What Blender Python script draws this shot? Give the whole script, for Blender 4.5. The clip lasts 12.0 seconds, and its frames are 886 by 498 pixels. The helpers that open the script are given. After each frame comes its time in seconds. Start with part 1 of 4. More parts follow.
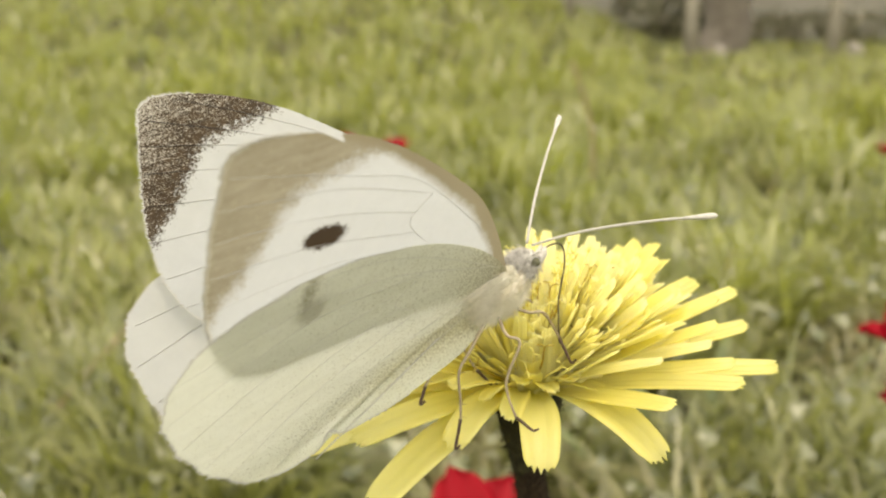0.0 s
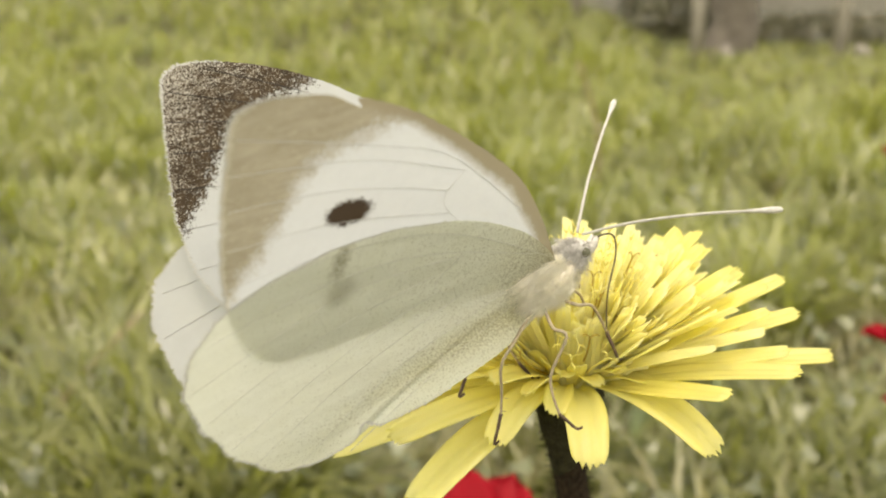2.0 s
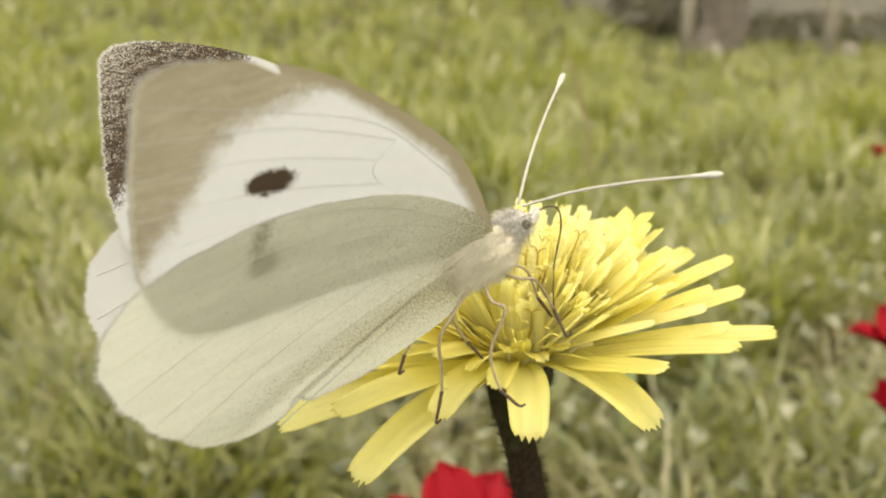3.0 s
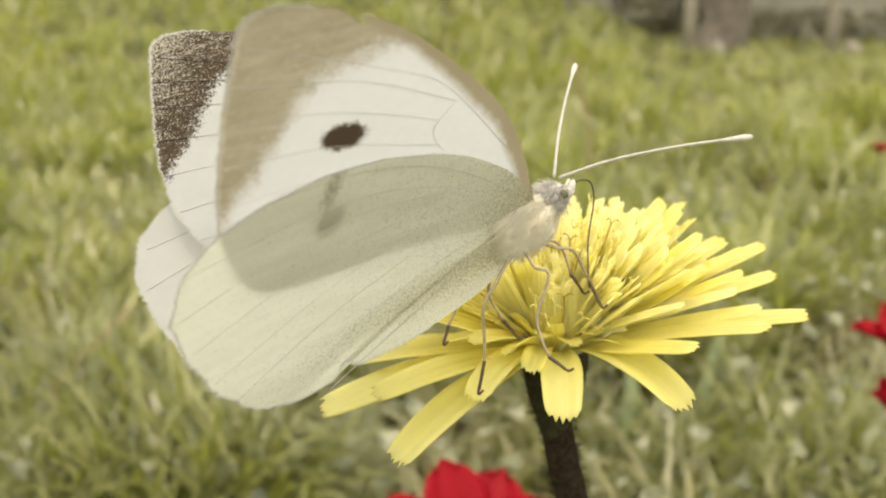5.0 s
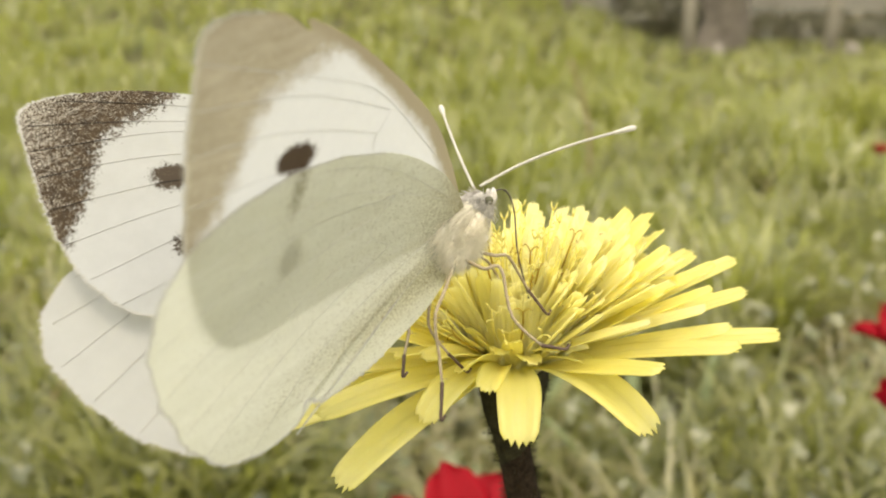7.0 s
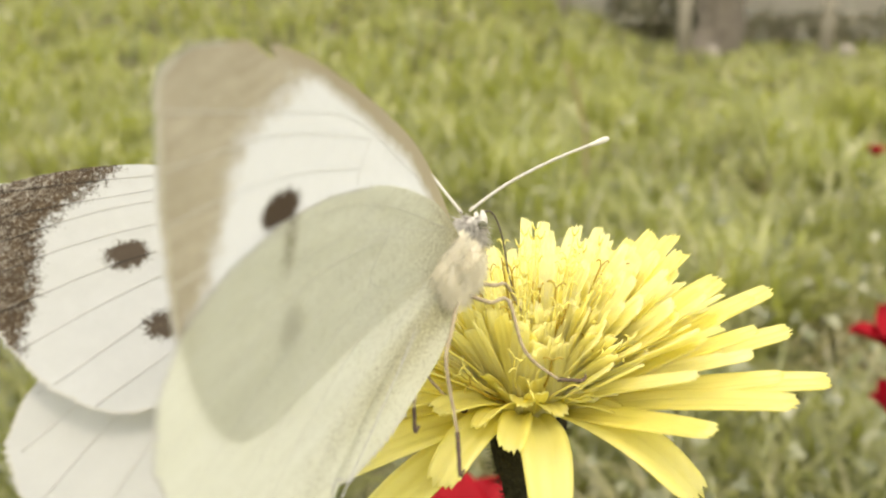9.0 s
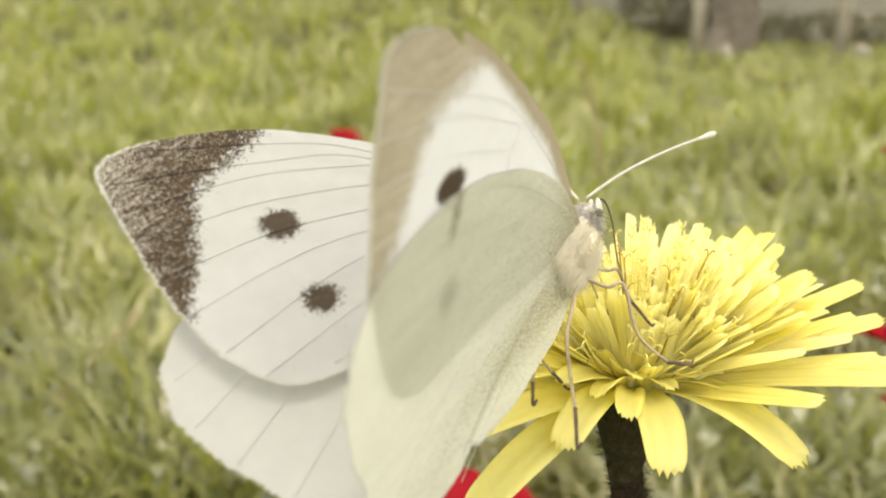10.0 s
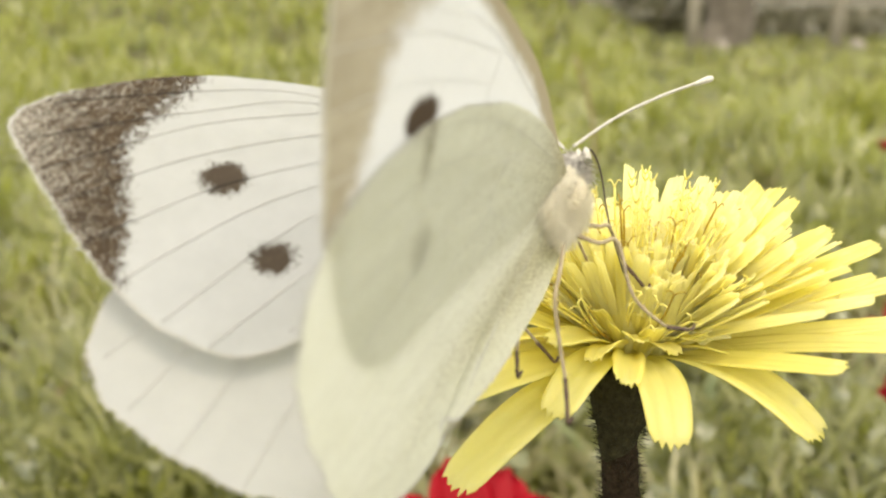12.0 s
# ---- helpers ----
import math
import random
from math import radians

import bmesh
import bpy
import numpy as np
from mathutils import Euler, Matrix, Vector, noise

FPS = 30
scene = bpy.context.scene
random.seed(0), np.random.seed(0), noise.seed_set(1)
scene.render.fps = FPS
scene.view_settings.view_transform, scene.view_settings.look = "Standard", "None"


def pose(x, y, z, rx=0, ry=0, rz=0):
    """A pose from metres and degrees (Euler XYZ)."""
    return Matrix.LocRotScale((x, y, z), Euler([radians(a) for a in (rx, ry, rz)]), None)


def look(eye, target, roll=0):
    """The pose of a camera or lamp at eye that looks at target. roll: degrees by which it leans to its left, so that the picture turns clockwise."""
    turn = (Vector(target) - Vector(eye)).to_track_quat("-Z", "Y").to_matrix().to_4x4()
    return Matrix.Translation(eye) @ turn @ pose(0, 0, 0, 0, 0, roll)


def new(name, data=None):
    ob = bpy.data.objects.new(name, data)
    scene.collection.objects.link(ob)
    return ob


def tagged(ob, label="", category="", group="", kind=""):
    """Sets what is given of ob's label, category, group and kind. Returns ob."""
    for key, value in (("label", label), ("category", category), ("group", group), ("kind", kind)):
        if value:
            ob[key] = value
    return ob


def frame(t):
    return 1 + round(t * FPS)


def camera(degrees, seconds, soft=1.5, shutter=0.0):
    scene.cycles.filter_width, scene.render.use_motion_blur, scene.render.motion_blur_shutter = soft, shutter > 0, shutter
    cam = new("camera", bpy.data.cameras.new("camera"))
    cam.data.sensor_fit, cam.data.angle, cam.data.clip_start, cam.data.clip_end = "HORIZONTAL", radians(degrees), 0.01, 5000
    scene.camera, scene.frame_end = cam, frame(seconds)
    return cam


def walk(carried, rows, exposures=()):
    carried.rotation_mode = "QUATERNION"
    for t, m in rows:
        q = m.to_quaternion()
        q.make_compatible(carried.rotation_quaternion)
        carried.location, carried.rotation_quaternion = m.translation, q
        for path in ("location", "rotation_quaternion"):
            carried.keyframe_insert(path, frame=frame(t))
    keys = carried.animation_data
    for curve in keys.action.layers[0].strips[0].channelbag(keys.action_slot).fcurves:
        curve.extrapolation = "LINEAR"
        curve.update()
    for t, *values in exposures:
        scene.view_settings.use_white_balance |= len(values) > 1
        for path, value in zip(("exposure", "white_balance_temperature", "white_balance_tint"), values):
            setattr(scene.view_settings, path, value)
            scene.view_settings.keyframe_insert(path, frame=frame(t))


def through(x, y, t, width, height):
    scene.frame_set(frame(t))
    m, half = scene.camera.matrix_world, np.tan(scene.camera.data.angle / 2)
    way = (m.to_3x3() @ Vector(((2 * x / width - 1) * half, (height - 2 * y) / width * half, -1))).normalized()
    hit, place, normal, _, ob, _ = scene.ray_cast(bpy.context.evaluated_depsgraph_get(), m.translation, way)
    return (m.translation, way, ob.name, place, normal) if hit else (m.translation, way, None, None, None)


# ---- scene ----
# ---- camera ----
PATH = [
    (0, pose(0.00000, 0.00000, 0.30000, 74.22, 0.55, -0.10)),
    (0.5, pose(0.00000, 0.00000, 0.30000, 74.12, 0.55, 0.22)),
    (1, pose(0.00000, 0.00000, 0.30000, 74.02, 0.40, 0.27)),
    (1.5, pose(0.00000, 0.00000, 0.30000, 74.17, 0.15, 0.29)),
    (2, pose(0.00000, 0.00000, 0.30000, 74.10, 0.06, 0.29)),
    (2.5, pose(0.00000, 0.00000, 0.30000, 74.02, -0.03, 0.05)),
    (3, pose(0.00000, 0.00000, 0.30000, 73.90, -0.34, -0.27)),
    (5, pose(0.00000, 0.00000, 0.30000, 73.76, -0.32, -0.14)),
    (5.5, pose(0.00000, 0.00000, 0.30000, 73.83, -0.41, -0.19)),
    (6, pose(0.00000, 0.00000, 0.30000, 73.84, -0.26, -0.12)),
    (6.5, pose(0.00000, 0.00000, 0.30000, 73.97, -0.16, -0.10)),
    (8.5, pose(0.00000, 0.00000, 0.30000, 73.70, -0.03, -0.54)),
    (9, pose(0.00000, 0.00000, 0.30000, 74.13, 0.15, -0.46)),
    (9.5, pose(0.00000, 0.00000, 0.30000, 74.19, -0.03, 0.12)),
    (10, pose(0.00000, 0.00000, 0.30000, 74.01, -0.13, 0.32)),
    (10.5, pose(0.00000, 0.00000, 0.30000, 74.11, -0.02, 0.19)),
    (11, pose(0.00000, 0.00000, 0.30000, 74.08, -0.16, 0.17)),
    (11.5, pose(0.00000, 0.00000, 0.30000, 74.07, 0.05, -0.01)),
    (12, pose(0.00000, 0.00000, 0.30000, 73.73, -0.02, 0.06)),
]
cam = camera(50.0, 12.0, soft=2.0)
cam.data.dof.use_dof = True
cam.data.dof.focus_distance = 0.076
cam.data.dof.aperture_fstop = 42.0
walk(cam, PATH, exposures=((0.0, 1.56, 8200, 10), (6.5, 1.56, 8200, 10), (8.5, 1.70, 8000, 10), (12.0, 1.70, 8000, 10)))

# ---- light ----
SUN_FROM = Vector((-0.05, -0.20, 0.97)).normalized()
world = bpy.data.worlds.new("sky")
scene.world = world
world.use_nodes = True
wn = world.node_tree.nodes
sky = wn.new("ShaderNodeTexSky")
sky.sky_type = "NISHITA"
sky.sun_disc = False
sky.sun_elevation = math.asin(SUN_FROM.z)
sky.sun_rotation = math.atan2(SUN_FROM.x, SUN_FROM.y)
sky.air_density, sky.dust_density, sky.ozone_density = 1.6, 1.0, 0.5
wn["Background"].inputs["Strength"].default_value = 0.15
haze = wn.new("ShaderNodeHueSaturation")
haze.inputs["Saturation"].default_value = 0.35
world.node_tree.links.new(sky.outputs["Color"], haze.inputs["Color"])
world.node_tree.links.new(haze.outputs["Color"], wn["Background"].inputs["Color"])
sun_data = bpy.data.lights.new("sun", "SUN")
sun_data.energy, sun_data.angle, sun_data.color = 0.34, radians(5.0), (1.0, 0.94, 0.82)
sun = new("sun", sun_data)
sun.matrix_world = look(SUN_FROM * 20, (0, 0, 0))

MM = 0.001


# ---- materials ----
class Nodes:
    """A small writer of node materials."""

    def __init__(self, name):
        self.mat = bpy.data.materials.new(name)
        self.mat.use_nodes = True
        self.tree = self.mat.node_tree
        self.tree.nodes.clear()
        self.out = self.add("ShaderNodeOutputMaterial")

    def add(self, kind, **values):
        node = self.tree.nodes.new(kind)
        for key, value in values.items():
            setattr(node, key, value)
        return node

    def link(self, a, b):
        self.tree.links.new(a, b)

    def put(self, socket, value):
        if hasattr(value, "is_linked"):
            self.link(value, socket)
        elif isinstance(value, (tuple, list)) and len(value) == 3 and socket.type == "RGBA":
            socket.default_value = (*value, 1)
        else:
            socket.default_value = value

    def noise(self, scale, detail=4, rough=0.6, vector=None, space="Object"):
        n = self.add("ShaderNodeTexNoise")
        n.inputs["Scale"].default_value = scale
        n.inputs["Detail"].default_value = detail
        n.inputs["Roughness"].default_value = rough
        self.link(vector or self.coords(space), n.inputs["Vector"])
        return n.outputs["Fac"]

    def coords(self, space="Object"):
        return self.add("ShaderNodeTexCoord").outputs[space]

    def stretch(self, sx, sy, sz, space="Object"):
        m = self.add("ShaderNodeMapping")
        m.inputs["Scale"].default_value = (sx, sy, sz)
        self.link(self.coords(space), m.inputs["Vector"])
        return m.outputs["Vector"]

    def along(self, degrees, length, width):
        """Coordinates for streaks in the plane of a wing, at an angle to its forward axis."""
        turn, scale = self.add("ShaderNodeMapping"), self.add("ShaderNodeMapping")
        turn.inputs["Rotation"].default_value = (0, radians(degrees), 0)
        scale.inputs["Scale"].default_value = (length, width, width)
        self.link(self.coords(), turn.inputs["Vector"])
        self.link(turn.outputs["Vector"], scale.inputs["Vector"])
        return scale.outputs["Vector"]

    def attr(self, name):
        return self.add("ShaderNodeAttribute", attribute_name=name).outputs["Fac"]

    def math(self, op, a, b=0.0, c=0.0):
        n = self.add("ShaderNodeMath", operation=op)
        for socket, v in zip(n.inputs, (a, b, c)):
            self.put(socket, v)
        return n.outputs[0]

    def span(self, v, a, b, lo=0.0, hi=1.0):
        n = self.add("ShaderNodeMapRange")
        self.put(n.inputs["Value"], v)
        for key, x in (("From Min", a), ("From Max", b), ("To Min", lo), ("To Max", hi)):
            n.inputs[key].default_value = x
        return n.outputs["Result"]

    def mix(self, fac, a, b):
        n = self.add("ShaderNodeMix", data_type="RGBA")
        self.put(n.inputs[0], fac)
        self.put(n.inputs[6], a)
        self.put(n.inputs[7], b)
        return n.outputs[2]

    def bump(self, height, strength=0.4, distance=0.0002):
        n = self.add("ShaderNodeBump")
        n.inputs["Strength"].default_value = strength
        n.inputs["Distance"].default_value = distance
        self.link(height, n.inputs["Height"])
        return n.outputs["Normal"]

    def solid(self, color, rough=0.7, normal=None, spec=0.3):
        p = self.add("ShaderNodeBsdfPrincipled")
        self.put(p.inputs["Base Color"], color)
        self.put(p.inputs["Roughness"], rough)
        p.inputs["Specular IOR Level"].default_value = spec
        if normal:
            self.link(normal, p.inputs["Normal"])
        self.link(p.outputs[0], self.out.inputs["Surface"])
        return self.mat

    def thin(self, color, through, share=0.45, rough=0.6, gloss=0.04, normal=None):
        """Thin living tissue: light is scattered back and passed on."""
        d = self.add("ShaderNodeBsdfDiffuse")
        t = self.add("ShaderNodeBsdfTranslucent")
        g = self.add("ShaderNodeBsdfGlossy")
        self.put(d.inputs["Color"], color)
        self.put(t.inputs["Color"], through)
        g.inputs["Roughness"].default_value = rough
        if normal:
            for n in (d, t, g):
                self.link(normal, n.inputs["Normal"])
        m1, m2 = self.add("ShaderNodeMixShader"), self.add("ShaderNodeMixShader")
        self.put(m1.inputs[0], share)
        m2.inputs[0].default_value = gloss
        self.link(d.outputs[0], m1.inputs[1])
        self.link(t.outputs[0], m1.inputs[2])
        self.link(m1.outputs[0], m2.inputs[1])
        self.link(g.outputs[0], m2.inputs[2])
        self.link(m2.outputs[0], self.out.inputs["Surface"])
        return self.mat


def wing_upper():
    n = Nodes("wing_scales_upper")
    fine = n.noise(5200, 3, 0.7)
    streak = n.noise(1500, 4, 0.65, n.stretch(1.0, 1.0, 1.0))
    edge = n.math("ADD", n.math("MULTIPLY", n.math("SUBTRACT", fine, 0.5), 3.4), n.math("MULTIPLY", n.math("SUBTRACT", streak, 0.5), 2.2))
    tip = n.span(n.math("ADD", n.attr("tip"), edge), -0.15, 0.45)
    spot = n.span(n.math("ADD", n.attr("spot"), n.math("MULTIPLY", edge, 0.6)), -0.1, 0.25)
    clump = n.math("ADD", n.math("MULTIPLY", n.noise(7600, 3, 0.85), 0.75), n.math("MULTIPLY", n.noise(1.0, 3, 0.7, n.along(-18, 900, 3600)), 0.25))
    worn = n.span(n.math("ADD", n.math("MULTIPLY", clump, 1.0), n.math("MULTIPLY", n.attr("tip"), 0.017)), 0.565, 0.63)
    dark = n.mix(worn, n.mix(n.span(n.noise(1500, 3), 0.35, 0.65), (0.030, 0.019, 0.008), (0.085, 0.056, 0.028)), (0.45, 0.42, 0.36))
    base = n.mix(n.span(n.noise(900, 3), 0.3, 0.7), (0.44, 0.455, 0.45), (0.49, 0.505, 0.50))
    mask = n.math("MAXIMUM", tip, n.math("MULTIPLY", spot, 0.96))
    col = n.mix(mask, base, n.mix(spot, dark, n.mix(n.span(clump, 0.58, 0.68), (0.050, 0.030, 0.012), (0.28, 0.22, 0.15))))
    return n.thin(col, n.mix(mask, (0.62, 0.62, 0.60), n.mix(spot, n.mix(worn, (0.03, 0.02, 0.013), (0.38, 0.35, 0.30)), (0.03, 0.02, 0.013))), 0.42, gloss=0.012, normal=n.bump(fine, 0.25, 0.00005))


def wing_under():
    n = Nodes("wing_scales_under")
    fine = n.noise(5200, 3, 0.7)
    wide = n.noise(1300, 4, 0.65)
    edge = n.math("ADD", n.math("MULTIPLY", n.math("SUBTRACT", fine, 0.5), 1.8), n.math("MULTIPLY", n.math("SUBTRACT", wide, 0.5), 2.6))
    tip = n.span(n.math("ADD", n.attr("tip"), edge), -0.6, 0.8)
    spot = n.span(n.math("ADD", n.attr("spot"), n.math("MULTIPLY", edge, 0.35)), -0.12, 0.2)
    tan = n.mix(n.span(n.noise(700, 4), 0.3, 0.7), (0.42, 0.375, 0.28), (0.52, 0.475, 0.37))
    streak = n.noise(1.0, 4, 0.7, n.along(-18, 260, 2400))
    tan = n.mix(n.span(streak, 0.35, 0.65, 0.0, 0.55), tan, (0.34, 0.29, 0.205))
    tan = n.mix(n.span(n.noise(1.0, 3, 0.75, n.along(-18, 900, 3600)), 0.60, 0.70), tan, (0.62, 0.56, 0.44))
    tan = n.mix(n.span(n.noise(2600, 4, 0.75), 0.55, 0.70), tan, (0.58, 0.52, 0.39))
    base = n.mix(n.span(wide, 0.3, 0.7), (0.55, 0.555, 0.55), (0.60, 0.605, 0.60))
    rim = n.span(n.math("ADD", n.attr("costa"), n.math("MULTIPLY", edge, 0.2)), 0.0, 0.8)
    col = n.mix(rim, n.mix(tip, base, tan), (0.42, 0.37, 0.27))
    col = n.mix(spot, col, (0.045, 0.028, 0.018))
    col = n.mix(n.span(n.attr("rim"), 0.987, 0.993), col, (0.66, 0.62, 0.52))
    return n.thin(col, n.mix(spot, n.mix(rim, n.mix(tip, (0.71, 0.725, 0.72), n.mix(n.span(streak, 0.35, 0.62), (0.32, 0.28, 0.205), (0.23, 0.20, 0.14))), (0.22, 0.18, 0.11)), (0.06, 0.04, 0.025)), 0.42, normal=n.bump(fine, 0.25, 0.00005))


def hind_under():
    n = Nodes("hindwing_scales_under")
    fine = n.noise(8200, 2, 0.7)
    wide = n.noise(500, 4, 0.6)
    base = n.mix(n.span(wide, 0.3, 0.7), (0.585, 0.59, 0.455), (0.635, 0.64, 0.535))
    dust = n.span(n.math("ADD", fine, n.math("MULTIPLY", n.attr("dust"), 0.22)), 0.67, 0.77)
    base = n.mix(n.span(n.noise(1.0, 4, 0.6, n.along(-14, 90, 1100)), 0.40, 0.70, 0.0, 0.5), base, (0.44, 0.435, 0.33))
    base = n.mix(n.span(n.attr("dust"), 0.45, 1.3, 0.0, 0.55), base, (0.50, 0.46, 0.25))
    mark = n.span(n.math("ADD", n.attr("spot"), n.math("MULTIPLY", n.math("SUBTRACT", n.noise(2600, 4, 0.75), 0.5), 1.8)), -0.25, 0.45, 0.0, 0.8)
    col = n.mix(mark, n.mix(dust, base, (0.30, 0.27, 0.16)), (0.22, 0.20, 0.12))
    shine = n.mix(n.math("MULTIPLY", dust, 0.5), (0.73, 0.74, 0.64), (0.2, 0.18, 0.1))
    return n.thin(col, n.mix(mark, shine, (0.30, 0.28, 0.18)), 0.46, normal=n.bump(n.math("ADD", fine, n.noise(1.0, 3, 0.6, n.along(-14, 150, 1900))), 0.45, 0.0001))


def hind_upper():
    n = Nodes("hindwing_scales_upper")
    fine = n.noise(5200, 3, 0.7)
    col = n.mix(n.span(n.noise(700, 3), 0.3, 0.7), (0.46, 0.475, 0.47), (0.51, 0.525, 0.52))
    return n.thin(col, (0.62, 0.62, 0.60), 0.45, gloss=0.015, normal=n.bump(fine, 0.25, 0.00005))


def fringe_mat():
    n = Nodes("wing_fringe")
    return n.thin((0.54, 0.53, 0.49), (0.54, 0.53, 0.48), 0.4)


def vein_mat(name, color):
    n = Nodes(name)
    c = n.mix(n.noise(2000, 2), color, tuple(q * 0.8 for q in color))
    return n.thin(n.mix(n.span(n.attr("tip"), -0.6, 0.6), c, (0.03, 0.021, 0.014)), n.mix(n.span(n.attr("tip"), -0.6, 0.6), (0.72, 0.71, 0.69), (0.03, 0.025, 0.02)), 0.45)


def fur_mat():
    n = Nodes("body_hair")
    c = n.mix(n.span(n.noise(2600, 4), 0.35, 0.65), (0.72, 0.65, 0.51), (0.84, 0.78, 0.66))
    return n.solid(c, 0.85, n.bump(n.noise(6000, 3), 0.8, 0.0002), 0.1)


def head_mat():
    n = Nodes("head_hair")
    c = n.mix(n.span(n.noise(3200, 4), 0.35, 0.65), (0.42, 0.39, 0.33), (0.74, 0.71, 0.65))
    return n.solid(c, 0.85, n.bump(n.noise(6000, 3), 0.8, 0.0002), 0.1)


def petal_mat(name, a, b, thr, share=0.55, gloss=0.05):
    n = Nodes(name)
    grain = n.noise(1.0, 4, 0.6, n.stretch(160, 2600, 2600))
    rnd = n.add("ShaderNodeObjectInfo").outputs["Random"]
    c = n.mix(n.math("ADD", n.math("MULTIPLY", grain, 0.7), n.math("MULTIPLY", rnd, 0.3)), a, b)
    return n.thin(c, thr, share, 0.45, gloss, n.bump(grain, 0.5, 0.00012))


def plain(name, a, b, scale, rough=0.7, bump=0.4, dist=0.0002, spec=0.3):
    n = Nodes(name)
    v = n.noise(scale, 5, 0.65)
    return n.solid(n.mix(n.span(v, 0.3, 0.7), a, b), rough, n.bump(n.noise(scale * 3, 3), bump, dist), spec)


def grass_mat(name, colors, thr):
    n = Nodes(name)
    ramp = n.add("ShaderNodeValToRGB")
    e = ramp.color_ramp.elements
    while len(e) < len(colors):
        e.new(0.5)
    for k, (p, c) in enumerate(colors):
        e[k].position, e[k].color = p, (*c, 1)
    n.link(n.add("ShaderNodeNewGeometry").outputs["Random Per Island"], ramp.inputs["Fac"])
    patch = n.span(n.noise(1.6, 3, 0.6), 0.35, 0.65)
    c = n.mix(n.math("MULTIPLY", patch, 0.45), ramp.outputs["Color"], (0.20, 0.19, 0.065))
    c = n.mix(n.span(n.noise(60, 2), 0.45, 0.8, 0, 0.5), c, (0.26, 0.25, 0.12))
    return n.thin(c, thr, 0.40, 0.32, 0.08)


def ground_mat():
    n = Nodes("soil")
    a = n.noise(3, 5, 0.6)
    b = n.noise(120, 5, 0.7)
    c = n.mix(n.span(a, 0.35, 0.65), (0.05, 0.05, 0.02), (0.08, 0.07, 0.035))
    c = n.mix(n.span(b, 0.4, 0.7), c, (0.055, 0.045, 0.025))
    c = n.mix(n.span(n.noise(14, 5, 0.7), 0.42, 0.62, 0.0, 0.7), c, (0.115, 0.13, 0.04))
    return n.solid(c, 0.95, n.bump(b, 0.8, 0.01), 0.1)


M_UP, M_UN, M_HU, M_HN, M_FR = wing_upper(), wing_under(), hind_upper(), hind_under(), fringe_mat()
M_VEIN_F = vein_mat("vein_under_fore", (0.72, 0.72, 0.70))
M_VEIN = vein_mat("vein_pale", (0.54, 0.54, 0.525))
M_VEIN_U = vein_mat("vein_under", (0.58, 0.575, 0.48))
M_FUR = fur_mat()
M_HEAD = head_mat()
M_HAIR = petal_mat("fine_hair", (0.86, 0.80, 0.62), (0.94, 0.90, 0.75), (0.92, 0.87, 0.70), 0.3)
M_ABD = plain("abdomen_scales", (0.60, 0.57, 0.42), (0.74, 0.71, 0.56), 1800, 0.8)
M_LEG = plain("leg_scales", (0.24, 0.19, 0.12), (0.42, 0.35, 0.24), 2400, 0.6)
M_FOOT = plain("foot_chitin", (0.055, 0.035, 0.025), (0.11, 0.07, 0.05), 2400, 0.5)
M_EYE = plain("compound_eye", (0.06, 0.06, 0.035), (0.13, 0.125, 0.08), 9000, 0.4, 0.3, 0.00004, 0.15)
M_ANT = plain("antenna_shaft", (0.36, 0.34, 0.29), (0.50, 0.48, 0.42), 3500, 0.6)
M_CLUB = plain("antenna_club", (0.42, 0.40, 0.35), (0.56, 0.54, 0.48), 3000, 0.6)
M_TONGUE = plain("proboscis", (0.05, 0.04, 0.025), (0.09, 0.07, 0.04), 3000, 0.4)
M_PET = petal_mat("petal_yellow", (0.84, 0.78, 0.23), (0.90, 0.86, 0.42), (0.98, 0.92, 0.38), 0.66, 0.06)
# the same petal yellow made paler: sunlight on the upper florets, put into the colour
M_PETIN_LIT = petal_mat("petal_inner", (0.87, 0.83, 0.40), (0.93, 0.91, 0.62), (0.99, 0.95, 0.54), 0.70, 0.06)
M_STYLE = plain("style", (0.74, 0.64, 0.14), (0.84, 0.76, 0.26), 2500, 0.6)
M_STYLE_D = plain("style_dark", (0.30, 0.20, 0.02), (0.42, 0.29, 0.03), 2500, 0.6)
M_STEM = plain("stem_dark", (0.016, 0.010, 0.007), (0.060, 0.042, 0.026), 1400, 0.9, 1.0, 0.0006, 0.08)
M_CUP = plain("involucre", (0.022, 0.020, 0.011), (0.062, 0.056, 0.030), 1100, 0.9, 0.9, 0.0005, 0.08)
M_RED = petal_mat("petal_red", (0.31, 0.003, 0.010), (0.38, 0.006, 0.016), (0.32, 0.003, 0.006), 0.3, 0.012)
M_BLACK = plain("anemone_eye", (0.012, 0.01, 0.014), (0.03, 0.025, 0.03), 800, 0.7)
M_GSTEM = plain("green_stem", (0.10, 0.13, 0.04), (0.17, 0.18, 0.07), 200, 0.7)
M_SOIL = ground_mat()
M_GRASS = grass_mat("grass_green", [(0.0, (0.06, 0.085, 0.014)), (0.3, (0.16, 0.19, 0.032)), (0.7, (0.30, 0.31, 0.075)), (1.0, (0.54, 0.52, 0.20))], (0.38, 0.42, 0.05))
M_NEAR = grass_mat("grass_low", [(0.0, (0.035, 0.046, 0.008)), (0.35, (0.12, 0.142, 0.022)), (0.75, (0.25, 0.262, 0.056)), (1.0, (0.54, 0.51, 0.22))], (0.30, 0.325, 0.045))
M_DRY = grass_mat("grass_dry", [(0.0, (0.18, 0.15, 0.060)), (0.5, (0.36, 0.32, 0.145)), (1.0, (0.54, 0.50, 0.27))], (0.34, 0.30, 0.11))
